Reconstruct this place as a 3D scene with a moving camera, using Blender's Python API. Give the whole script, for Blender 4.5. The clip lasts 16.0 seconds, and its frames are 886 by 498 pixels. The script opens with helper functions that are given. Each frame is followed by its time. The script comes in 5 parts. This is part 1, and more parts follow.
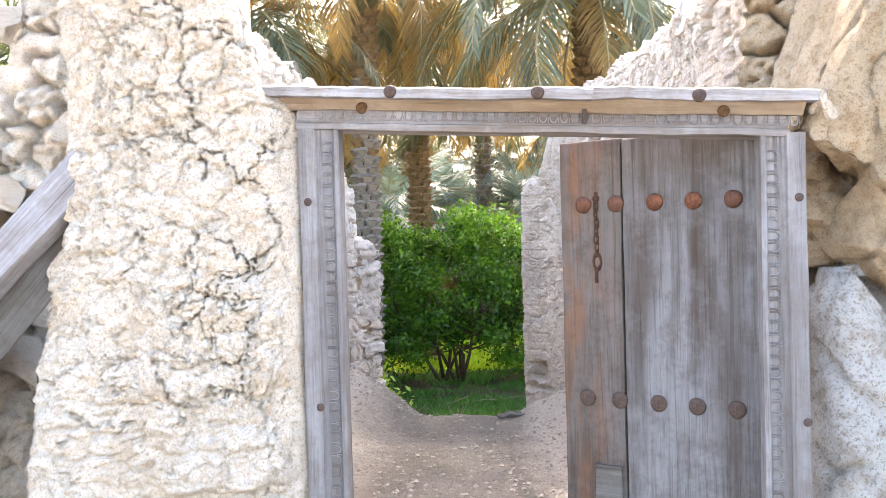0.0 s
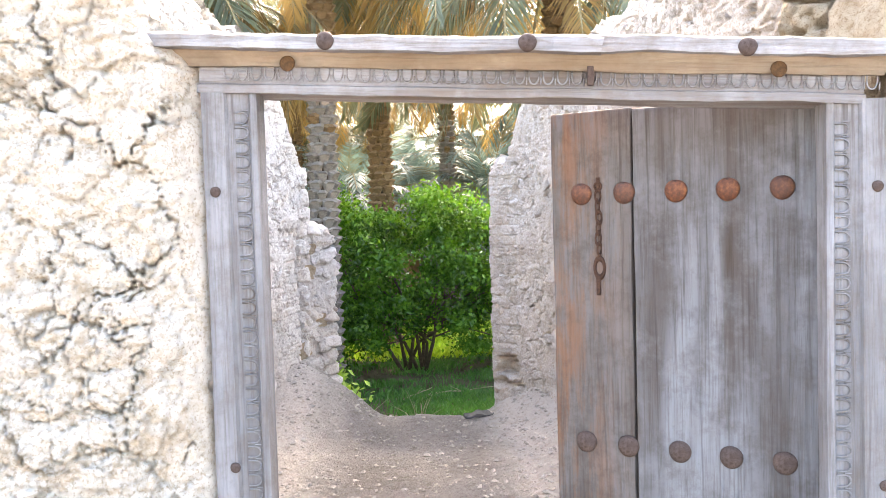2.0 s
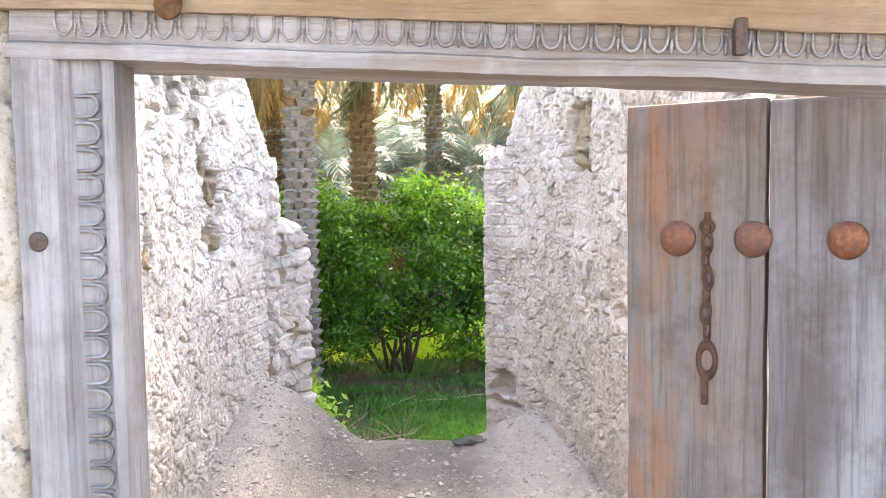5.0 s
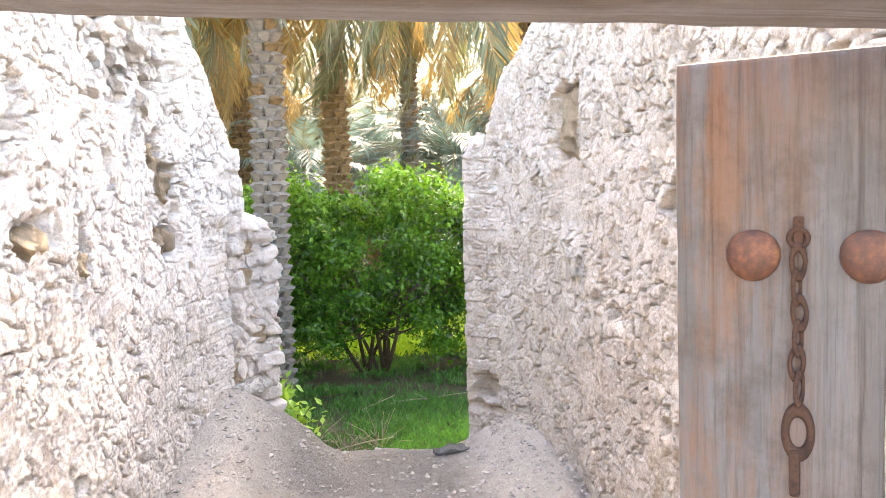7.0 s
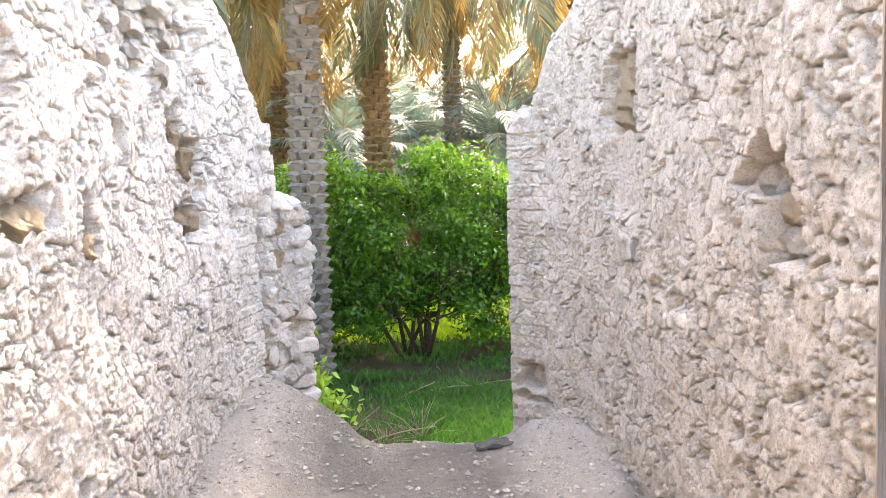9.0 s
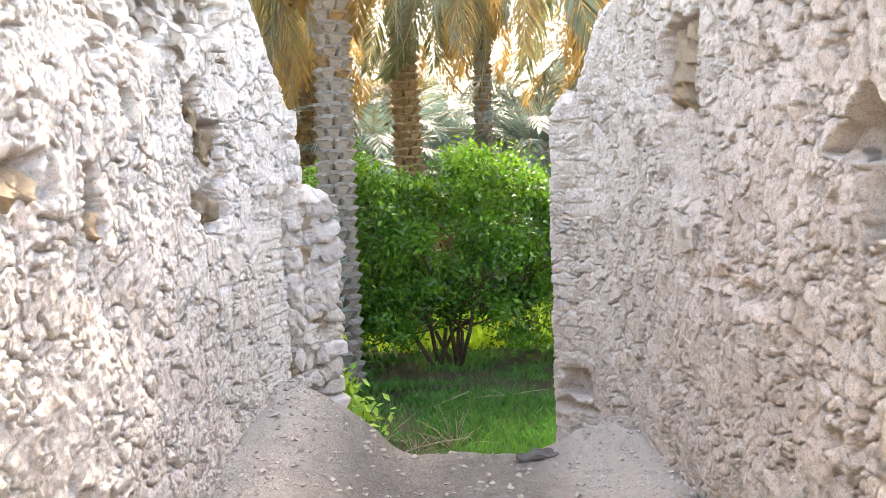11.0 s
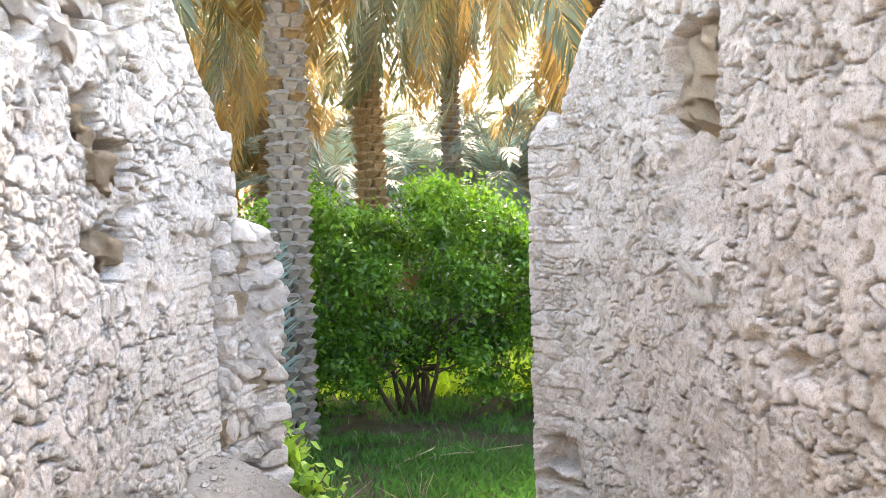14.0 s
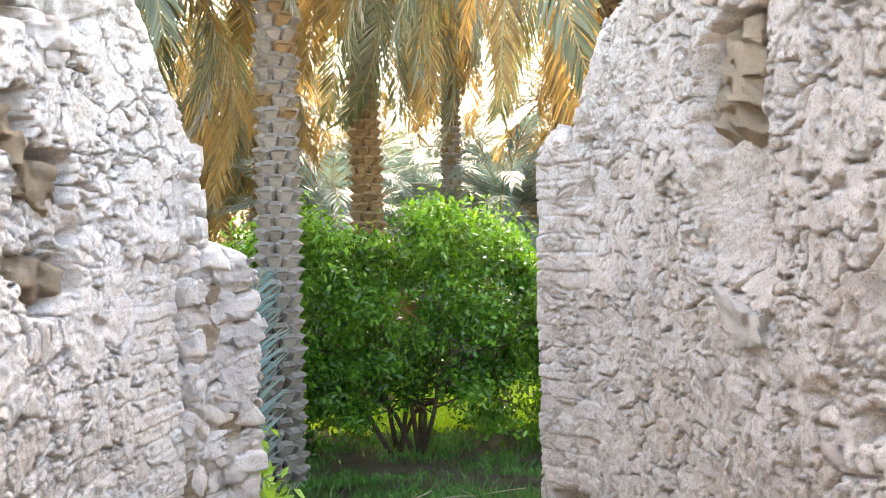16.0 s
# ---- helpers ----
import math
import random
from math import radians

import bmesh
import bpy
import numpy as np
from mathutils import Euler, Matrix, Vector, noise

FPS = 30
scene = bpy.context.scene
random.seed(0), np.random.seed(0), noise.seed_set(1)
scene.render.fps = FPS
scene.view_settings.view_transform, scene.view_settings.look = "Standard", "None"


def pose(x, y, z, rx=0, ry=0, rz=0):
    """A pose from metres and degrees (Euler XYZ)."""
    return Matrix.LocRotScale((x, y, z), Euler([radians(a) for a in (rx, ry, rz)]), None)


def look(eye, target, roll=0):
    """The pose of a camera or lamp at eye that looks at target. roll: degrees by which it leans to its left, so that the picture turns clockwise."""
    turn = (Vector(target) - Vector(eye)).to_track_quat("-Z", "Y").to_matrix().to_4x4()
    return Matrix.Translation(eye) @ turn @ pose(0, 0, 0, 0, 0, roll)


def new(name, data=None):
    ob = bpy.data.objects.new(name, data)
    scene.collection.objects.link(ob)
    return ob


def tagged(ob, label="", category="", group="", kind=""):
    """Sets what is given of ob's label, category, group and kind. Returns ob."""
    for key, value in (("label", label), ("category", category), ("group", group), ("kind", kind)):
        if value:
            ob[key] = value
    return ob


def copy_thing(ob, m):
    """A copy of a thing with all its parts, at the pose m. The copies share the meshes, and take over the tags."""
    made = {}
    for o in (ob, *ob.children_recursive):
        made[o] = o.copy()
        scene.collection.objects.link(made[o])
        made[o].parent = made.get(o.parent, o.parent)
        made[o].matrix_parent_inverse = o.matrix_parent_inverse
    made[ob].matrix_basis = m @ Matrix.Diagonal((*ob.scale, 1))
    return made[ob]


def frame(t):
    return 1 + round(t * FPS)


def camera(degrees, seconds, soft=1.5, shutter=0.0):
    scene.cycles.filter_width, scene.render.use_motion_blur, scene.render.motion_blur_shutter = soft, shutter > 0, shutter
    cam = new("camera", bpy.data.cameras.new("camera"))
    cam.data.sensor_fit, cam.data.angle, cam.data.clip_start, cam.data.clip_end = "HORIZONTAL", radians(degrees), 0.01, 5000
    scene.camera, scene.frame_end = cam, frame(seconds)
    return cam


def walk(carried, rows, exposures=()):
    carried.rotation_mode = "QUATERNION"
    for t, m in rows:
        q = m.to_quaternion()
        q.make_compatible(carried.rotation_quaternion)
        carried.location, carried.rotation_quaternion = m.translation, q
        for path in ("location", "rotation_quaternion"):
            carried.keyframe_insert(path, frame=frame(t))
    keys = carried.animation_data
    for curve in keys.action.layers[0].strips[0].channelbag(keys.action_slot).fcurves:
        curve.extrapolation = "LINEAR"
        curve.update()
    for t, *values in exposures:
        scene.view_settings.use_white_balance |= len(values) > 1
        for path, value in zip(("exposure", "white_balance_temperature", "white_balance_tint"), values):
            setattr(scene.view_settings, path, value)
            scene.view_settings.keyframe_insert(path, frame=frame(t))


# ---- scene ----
cam = camera(54.0, 16.0, soft=0.5)
METRES, EYE, TILT, LEAN, TURN = 4.1, 1.65, 0.0, 0.0, 0.0
ROWS = [
    (0.0, 0.0, 0.0, 0.0, -0.03, -1.22, 1.57),
    (0.5, -0.0058, 0.0284, -0.0028, -0.34, -1.77, 1.61),
    (1.0, -0.006, 0.068, -0.005, -0.63, -2.29, 1.69),
    (1.5, -0.0029, 0.1167, -0.002, -1.35, -2.52, 1.52),
    (2.0, 0.0041, 0.1593, 0.0114, -2.47, -2.73, 1.67),
    (2.5, 0.0072, 0.1854, 0.0224, -2.78, -3.08, 1.54),
    (3.0, 0.0085, 0.2158, 0.025, -2.84, -3.25, 1.33),
    (3.5, 0.0078, 0.252, 0.0246, -2.78, -3.32, 1.23),
    (4.0, 0.005, 0.3007, 0.0277, -2.68, -3.43, 0.92),
    (6.5, 0.0056, 0.4404, 0.0418, -4.99, -4.38, 1.47),
    (7.0, 0.014, 0.4729, 0.0384, -5.0, -4.53, 1.66),
    (7.5, 0.0208, 0.5047, 0.0362, -4.94, -4.97, 1.74),
    (8.0, 0.0231, 0.5232, 0.0367, -4.64, -5.47, 1.79),
    (8.5, 0.023, 0.5393, 0.0361, -3.64, -5.63, 1.84),
    (9.0, 0.0228, 0.5644, 0.0305, -2.14, -5.67, 1.81),
    (9.5, 0.0209, 0.5862, 0.0239, -1.01, -5.57, 1.76),
    (12.0, 0.0067, 0.7283, -0.0175, -0.25, -4.17, 2.06),
    (12.5, 0.0126, 0.7697, -0.0165, -1.11, -4.15, 1.91),
    (13.0, 0.0147, 0.8019, -0.009, -2.08, -4.07, 1.75),
    (13.5, 0.016, 0.8289, -0.0035, -2.37, -3.33, 1.7),
    (14.0, 0.0182, 0.8533, -0.0039, -2.48, -2.58, 1.63),
    (14.5, 0.0209, 0.8846, -0.0056, -2.53, -1.84, 1.48),
    (15.0, 0.0213, 0.9209, -0.0032, -2.59, -1.21, 1.36),
    (15.5, 0.0222, 0.9483, -0.0024, -2.54, -1.02, 1.4),
    (16.0, 0.0277, 0.9784, -0.0066, -2.42, -0.87, 1.39),
]

EXPOSURES = [(0.0, 3.78, 7300, 13), (2.0, 4.06, 7350, 13), (4.0, 4.12, 7400, 13), (7.0, 4.34, 7550, 13), (9.0, 4.21, 7600, 13), (9.5, 4.06, 7600, 13), (12.5, 4.15, 7550, 11), (16.0, 4.20, 7550, 11)]
walk(cam, [(t, pose(0, 0, EYE, TILT, LEAN, TURN) @ pose(METRES * x, METRES * y, METRES * z, 90 + pitch, roll, yaw)) for t, x, y, z, yaw, pitch, roll in ROWS], EXPOSURES)

# ---- world and sun ----
SUN_ELEVATION, SUN_AZIMUTH = 48.0, 6.0   # azimuth clockwise from +y
world = bpy.data.worlds.new("sky")
scene.world = world
world.use_nodes = True
wn = world.node_tree.nodes
sky = wn.new("ShaderNodeTexSky")
sky.sky_type = "NISHITA"
sky.sun_disc = False
sky.sun_elevation, sky.sun_rotation = radians(SUN_ELEVATION), radians(SUN_AZIMUTH)
sky.dust_density, sky.ozone_density, sky.air_density = 3.0, 0.6, 1.0
world.node_tree.links.new(sky.outputs[0], wn["Background"].inputs[0])
wn["Background"].inputs[1].default_value = 0.15
sun = new("sun", bpy.data.lights.new("sun", "SUN"))
sun.data.energy, sun.data.angle, sun.data.color = 2.0, radians(6.0), (1.0, 0.93, 0.80)
a, e = radians(SUN_AZIMUTH), radians(SUN_ELEVATION)
sun.matrix_world = look((0, 0, 20), (-math.sin(a) * math.cos(e), -math.cos(a) * math.cos(e), 20 - math.sin(e)))


# ---- materials ----
class Mat:
    """A small wrapper to lay out shader nodes."""

    def __init__(self, name, rough=0.9, metal=0.0, specular=0.3):
        self.m = bpy.data.materials.new(name)
        self.m.use_nodes = True
        self.t = self.m.node_tree
        self.b = self.t.nodes["Principled BSDF"]
        self.b.inputs["Roughness"].default_value = rough
        self.b.inputs["Metallic"].default_value = metal
        self.b.inputs["Specular IOR Level"].default_value = specular
        self.co = self.t.nodes.new("ShaderNodeTexCoord").outputs["Object"]

    def link(self, a, b):
        self.t.links.new(a, b)

    def mapped(self, scale, turn=(0, 0, 0)):
        n = self.t.nodes.new("ShaderNodeMapping")
        n.inputs["Scale"].default_value = scale
        n.inputs["Rotation"].default_value = turn
        self.link(self.co, n.inputs[0])
        return n.outputs[0]

    def noise(self, scale, detail=5, rough=0.6, vec=None, distort=0.0):
        n = self.t.nodes.new("ShaderNodeTexNoise")
        n.inputs["Scale"].default_value, n.inputs["Detail"].default_value = scale, detail
        n.inputs["Roughness"].default_value, n.inputs["Distortion"].default_value = rough, distort
        self.link(vec or self.co, n.inputs["Vector"])
        return n.outputs["Fac"]

    def cells(self, scale, vec=None, feature="DISTANCE_TO_EDGE"):
        n = self.t.nodes.new("ShaderNodeTexVoronoi")
        n.feature = feature
        n.inputs["Scale"].default_value = scale
        self.link(vec or self.co, n.inputs["Vector"])
        return n.outputs["Distance"]

    def ramp(self, fac, stops):
        n = self.t.nodes.new("ShaderNodeValToRGB")
        r = n.color_ramp
        while len(r.elements) < len(stops):
            r.elements.new(0.5)
        for el, (p, c) in zip(r.elements, stops):
            el.position, el.color = p, (*c, 1) if len(c) == 3 else c
        self.link(fac, n.inputs[0])
        return n.outputs[0]

    def mix(self, fac, a, b, kind="MIX"):
        n = self.t.nodes.new("ShaderNodeMix")
        n.data_type, n.blend_type = "RGBA", kind
        for v, k in ((fac, 0), (a, 6), (b, 7)):
            if isinstance(v, (int, float)):
                n.inputs[k].default_value = v
            elif isinstance(v, tuple):
                n.inputs[k].default_value = (*v, 1)
            else:
                self.link(v, n.inputs[k])
        return n.outputs[2]

    def value(self, kind, a, b):
        n = self.t.nodes.new("ShaderNodeMath")
        n.operation = kind
        for v, k in ((a, 0), (b, 1)):
            if isinstance(v, (int, float)):
                n.inputs[k].default_value = v
            else:
                self.link(v, n.inputs[k])
        return n.outputs[0]

    def axis(self, index):
        n = self.t.nodes.new("ShaderNodeSeparateXYZ")
        self.link(self.co, n.inputs[0])
        return n.outputs[index]

    def chance(self):
        return self.t.nodes.new("ShaderNodeObjectInfo").outputs["Random"]

    def island(self):
        return self.t.nodes.new("ShaderNodeNewGeometry").outputs["Random Per Island"]

    def colour(self, c):
        self.link(c, self.b.inputs["Base Color"])
        return self

    def bump(self, height, strength=0.5, distance=0.01):
        n = self.t.nodes.new("ShaderNodeBump")
        n.inputs["Strength"].default_value, n.inputs["Distance"].default_value = strength, distance
        self.link(height, n.inputs["Height"])
        old = self.b.inputs["Normal"].links
        if old:
            self.link(old[0].from_socket, n.inputs["Normal"])
        self.link(n.outputs[0], self.b.inputs["Normal"])
        return self

    def thin(self, c, amount):
        """Light passes through the leaf."""
        tr = self.t.nodes.new("ShaderNodeBsdfTranslucent")
        mx = self.t.nodes.new("ShaderNodeMixShader")
        mx.inputs[0].default_value = amount
        self.link(c, tr.inputs[0])
        self.link(self.b.outputs[0], mx.inputs[1])
        self.link(tr.outputs[0], mx.inputs[2])
        self.link(mx.outputs[0], self.t.nodes["Material Output"].inputs[0])
        return self


def mud(name, pale, mid, dark, scale=1.0, relief=1.0):
    k = Mat(name, 0.95, 0, 0.15)
    c = k.ramp(k.noise(1.6 * scale, 6, 0.65), [(0.32, mid), (0.55, pale), (0.75, mid)])
    c = k.mix(k.ramp(k.noise(7 * scale, 7, 0.75), [(0.50, (0, 0, 0)), (0.68, (0.95,) * 3)]), c, dark)
    c = k.mix(k.ramp(k.noise(38 * scale, 5, 0.7), [(0.52, (0, 0, 0)), (0.64, (0.75,) * 3)]), c, dark)
    c = k.mix(k.ramp(k.noise(130 * scale, 3, 0.6), [(0.34, (0.75,) * 3), (0.47, (0, 0, 0))]), c, tuple(v * 0.75 for v in dark))
    k.colour(c)
    k.bump(k.noise(55 * scale, 9, 0.78), 1.0, 0.014 * relief)
    k.bump(k.noise(150 * scale, 5, 0.70), 0.7, 0.005 * relief)
    return k.m


MUD_PALE = mud("pale mud plaster", (0.590, 0.532, 0.464), (0.555, 0.490, 0.412), (0.440, 0.346, 0.250))
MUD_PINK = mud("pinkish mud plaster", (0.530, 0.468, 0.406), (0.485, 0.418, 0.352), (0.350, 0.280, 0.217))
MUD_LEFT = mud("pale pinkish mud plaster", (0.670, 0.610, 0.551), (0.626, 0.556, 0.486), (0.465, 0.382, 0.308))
STONE = mud("rough limestone", (0.467, 0.372, 0.264), (0.400, 0.299, 0.194), (0.278, 0.184, 0.104), 1.6, 1.3)
PLASTER = mud("whitish gypsum plaster", (0.37, 0.37, 0.37), (0.31, 0.305, 0.295), (0.20, 0.17, 0.135), 0.9)


def weathered(name, along, pale, grey, brown, stain=None, splits=0.8):
    """Grey sun-bleached wood, with the grain along one axis."""
    k = Mat(name, 0.85, 0, 0.25)
    sc = [85.0, 85.0, 85.0]
    sc[along] = 1.8
    grain = k.noise(1.0, 8, 0.68, k.mapped(tuple(sc)), 0.4)
    wide = [7.0, 7.0, 7.0]
    wide[along] = 0.7
    broad = k.noise(1.0, 4, 0.6, k.mapped(tuple(wide)), 0.5)
    c = k.ramp(broad, [(0.30, brown), (0.44, grey), (0.60, pale), (0.76, grey)])
    fine = [150.0, 150.0, 150.0]
    fine[along] = 5.0
    c = k.mix(k.ramp(k.noise(1.0, 6, 0.7, k.mapped(tuple(fine))), [(0.34, (0.55,) * 3), (0.50, (0, 0, 0)), (0.68, (0, 0, 0))]), c, brown)
    c = k.mix(k.ramp(k.noise(5.0, 6, 0.7), [(0.50, (0, 0, 0)), (0.68, (0.45,) * 3)]), c, tuple(v * 1.15 for v in pale))
    c = k.mix(k.ramp(grain, [(0.30, (0.6,) * 3), (0.48, (0, 0, 0))]), c, tuple(v * 0.5 for v in brown))
    if stain:
        edge, ax, lo, hi, tint = stain
        f = k.value("MULTIPLY", k.ramp(k.axis(ax), [(lo, (0, 0, 0)), (hi, (1, 1, 1))]), k.ramp(k.noise(3.2, 9, 0.75, k.mapped((6.0, 6.0, 0.9))), [(0.44, (0, 0, 0)), (0.58, (1, 1, 1))]))
        c = k.mix(k.value("MULTIPLY", f, 0.65), c, k.mix(grain, tuple(v * 0.5 for v in tint), tint))
    split = [26.0, 26.0, 26.0]
    split[along] = 0.55
    c = k.mix(k.ramp(k.noise(1.0, 3, 0.5, k.mapped(tuple(split)), 0.8), [(0.28, (splits,) * 3), (0.34, (0, 0, 0))]), c, tuple(v * 0.3 for v in brown))
    c = k.mix(k.ramp(k.noise(13, 8, 0.75), [(0.46, (0, 0, 0)), (0.66, (0.5,) * 3)]), c, brown)
    k.colour(c)
    k.bump(grain, 1.0, 0.006)
    k.bump(k.noise(1.0, 3, 0.5, k.mapped(tuple(v * 4 for v in sc))), 0.25, 0.0015)
    return k.m


W_PALE, W_GREY, W_BROWN = (0.200, 0.197, 0.206), (0.124, 0.118, 0.121), (0.085, 0.067, 0.055)
WOOD_UP = weathered("weathered upright wood", 2, W_PALE, W_GREY, W_BROWN)
WOOD_ALONG = weathered("weathered beam wood", 0, (0.255, 0.252, 0.264), (0.160, 0.151, 0.153), (0.115, 0.083, 0.060))
WOOD_TAN = weathered("tan sheltered wood", 0, (0.233, 0.191, 0.151), (0.199, 0.156, 0.115), (0.137, 0.094, 0.060))
WOOD_LEAF = weathered("weathered door plank wood", 2, (0.146, 0.147, 0.158), (0.078, 0.073, 0.074), (0.042, 0.031, 0.024), None, 0.0)
WOOD_STAINED = weathered("orange-stained door plank wood", 2, (0.100, 0.093, 0.091), (0.060, 0.051, 0.046), (0.035, 0.023, 0.016), (0, 0, 0.42, 0.60, (0.175, 0.074, 0.028)), 0.0)
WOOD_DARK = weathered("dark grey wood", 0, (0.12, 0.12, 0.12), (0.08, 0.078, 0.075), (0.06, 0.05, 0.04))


def rust():
    k = Mat("rusted iron", 0.7, 0.35, 0.4)
    c = k.ramp(k.noise(55, 6, 0.75), [(0.32, (0.040, 0.018, 0.012)), (0.50, (0.100, 0.035, 0.017)), (0.68, (0.19, 0.072, 0.028))])
    k.colour(k.mix(k.ramp(k.chance(), [(0.3, (0, 0, 0)), (1.0, (0.55,) * 3)]), c, (0.05, 0.034, 0.030)))
    k.bump(k.noise(160, 5, 0.7), 0.5, 0.003)
    return k.m


RUST = rust()
RUST_GREY = mud("dull grey-brown iron", (0.072, 0.052, 0.045), (0.054, 0.037, 0.032), (0.036, 0.023, 0.019), 4, 0.08)
RUST_DARK = mud("dark rust", (0.060, 0.031, 0.021), (0.042, 0.022, 0.015), (0.022, 0.013, 0.010), 6, 0.08)
KNOT = mud("brown wood knot", (0.083, 0.045, 0.021), (0.058, 0.029, 0.013), (0.033, 0.017, 0.009), 3, 0.08)


def dirt():
    k = Mat("trodden earth", 0.97, 0, 0.1)
    c = k.ramp(k.noise(1.4, 6, 0.6), [(0.3, (0.200, 0.177, 0.157)), (0.6, (0.280, 0.253, 0.226)), (0.8, (0.230, 0.201, 0.176))])
    c = k.mix(k.ramp(k.noise(26, 6, 0.75), [(0.52, (0, 0, 0)), (0.68, (0.8,) * 3)]), c, (0.125, 0.102, 0.082))
    c = k.mix(k.ramp(k.noise(120, 4, 0.7), [(0.30, (0.6,) * 3), (0.45, (0, 0, 0)), (0.62, (0, 0, 0))]), c, (0.13, 0.108, 0.09))
    # soil under the garden
    soil = k.ramp(k.noise(2.2, 6, 0.65), [(0.3, (0.055, 0.045, 0.03)), (0.55, (0.09, 0.075, 0.045)), (0.75, (0.05, 0.075, 0.022))])
    far = k.ramp(k.value("MULTIPLY", k.axis(1), 0.1), [(0.80, (0, 0, 0)), (0.845, (1, 1, 1))])
    x = k.axis(0)
    foot = k.ramp(k.value("ADD", k.value("MULTIPLY", x, x), k.value("MULTIPLY", k.noise(3.0, 5, 0.6), 0.4)), [(0.38, (0, 0, 0)), (0.80, (0.9,) * 3)])
    c = k.mix(foot, c, k.mix(k.ramp(k.noise(22, 6, 0.7), [(0.5, (0, 0, 0)), (0.7, (1, 1, 1))]), (0.58, 0.51, 0.435), (0.44, 0.36, 0.285)))
    k.colour(k.mix(far, c, soil))
    k.bump(k.noise(11, 8, 0.7), 1.0, 0.08)
    k.bump(k.noise(30, 10, 0.8), 1.0, 0.03)
    k.bump(k.noise(190, 4, 0.7), 0.6, 0.005)
    return k.m


DIRT = dirt()
PEBBLE = mud("grey pebble", (0.400, 0.362, 0.318), (0.345, 0.306, 0.262), (0.275, 0.232, 0.188), 4, 0.08)


def leaf(name, low, mid, high, amount=0.4, rough=0.45, glow=None):
    k = Mat(name, rough, 0, 0.4)
    c = k.ramp(k.island(), [(0.0, low), (0.55, mid), (1.0, high)])
    c = k.mix(k.ramp(k.noise(1.3, 3), [(0.4, (0, 0, 0)), (0.65, (0.55,) * 3)]), c, high)
    k.colour(c)
    k.thin(k.mix(0.6, c, glow or high), amount)
    return k.m


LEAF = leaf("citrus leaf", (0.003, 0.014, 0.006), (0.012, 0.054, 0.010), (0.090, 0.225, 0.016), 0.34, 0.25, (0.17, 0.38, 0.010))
# citrus leaf again, with the sun on the crown tops painted into its colour
LEAF_SUN_TOP = leaf("citrus leaf in sunlit colour", (0.040, 0.125, 0.012), (0.085, 0.22, 0.016), (0.15, 0.30, 0.02), 0.45, 0.4, (0.26, 0.46, 0.02))
LEAF_FRESH = leaf("fresh yellow-green leaf", (0.08, 0.20, 0.02), (0.16, 0.32, 0.03), (0.30, 0.42, 0.05), 0.45)
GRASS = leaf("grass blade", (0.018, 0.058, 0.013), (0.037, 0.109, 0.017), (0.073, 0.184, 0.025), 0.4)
# lit copy of the grass: sunlight painted in as a brighter yellow-green
GRASS_LIT = leaf("weeds in sunlit colour", (0.12, 0.26, 0.015), (0.24, 0.42, 0.02), (0.38, 0.52, 0.03), 0.5)
STRAW = leaf("dry straw", (0.14, 0.11, 0.06), (0.21, 0.175, 0.11), (0.30, 0.26, 0.19), 0.3, 0.8)
FROND = leaf("grey-green palm leaflet", (0.028, 0.040, 0.024), (0.070, 0.086, 0.047), (0.135, 0.150, 0.090), 0.30, 0.42, (0.17, 0.16, 0.045))
FROND_BLUE = leaf("blue-green palm leaflet", (0.034, 0.066, 0.056), (0.078, 0.132, 0.112), (0.150, 0.215, 0.185), 0.30, 0.45)
FROND_DRY = leaf("yellowed palm leaflet", (0.085, 0.058, 0.022), (0.165, 0.108, 0.035), (0.265, 0.170, 0.055), 0.42, 0.65, (0.39, 0.24, 0.062))
RACHIS = mud("palm leaf rib", (0.22, 0.19, 0.11), (0.18, 0.15, 0.08), (0.12, 0.085, 0.04), 3, 0.08)


def bark(name, pale, mid, dark):
    k = Mat(name, 0.95, 0, 0.15)
    c = k.ramp(k.noise(14, 6, 0.7, k.mapped((1, 1, 2.5))), [(0.3, dark), (0.55, mid), (0.75, pale)])
    k.colour(k.mix(k.ramp(k.chance(), [(0.0, (0, 0, 0)), (1.0, (0.5,) * 3)]), c, pale))
    k.bump(k.noise(60, 6, 0.7, k.mapped((1, 1, 0.3))), 0.7, 0.01)
    return k.m


BARK_GREY = bark("grey palm stub", (0.235, 0.209, 0.181), (0.160, 0.141, 0.121), (0.087, 0.072, 0.059))
BARK_BROWN = bark("brown palm stub", (0.23, 0.16, 0.085), (0.155, 0.10, 0.05), (0.08, 0.048, 0.024))
BARK_DARK = bark("dark bark", (0.09, 0.07, 0.05), (0.06, 0.045, 0.03), (0.03, 0.022, 0.015))


# ---- mesh helpers ----
def mesh_of(name, verts, faces, mats, smooth=True, which=None):
    me = bpy.data.meshes.new(name)
    me.from_pydata([tuple(v) for v in verts] if not isinstance(verts, list) else verts, [], faces)
    for m in mats if isinstance(mats, (list, tuple)) else [mats]:
        me.materials.append(m)
    me.polygons.foreach_set("use_smooth", [smooth] * len(me.polygons))
    if which is not None:
        me.polygons.foreach_set("material_index", which)
    me.update()
    return me


def from_bm(name, bm, mat, smooth=False):
    me = bpy.data.meshes.new(name)
    bm.normal_update()
    bm.to_mesh(me)
    bm.free()
    for m in mat if isinstance(mat, (list, tuple)) else [mat]:
        me.materials.append(m)
    me.polygons.foreach_set("use_smooth", [smooth] * len(me.polygons))
    return me


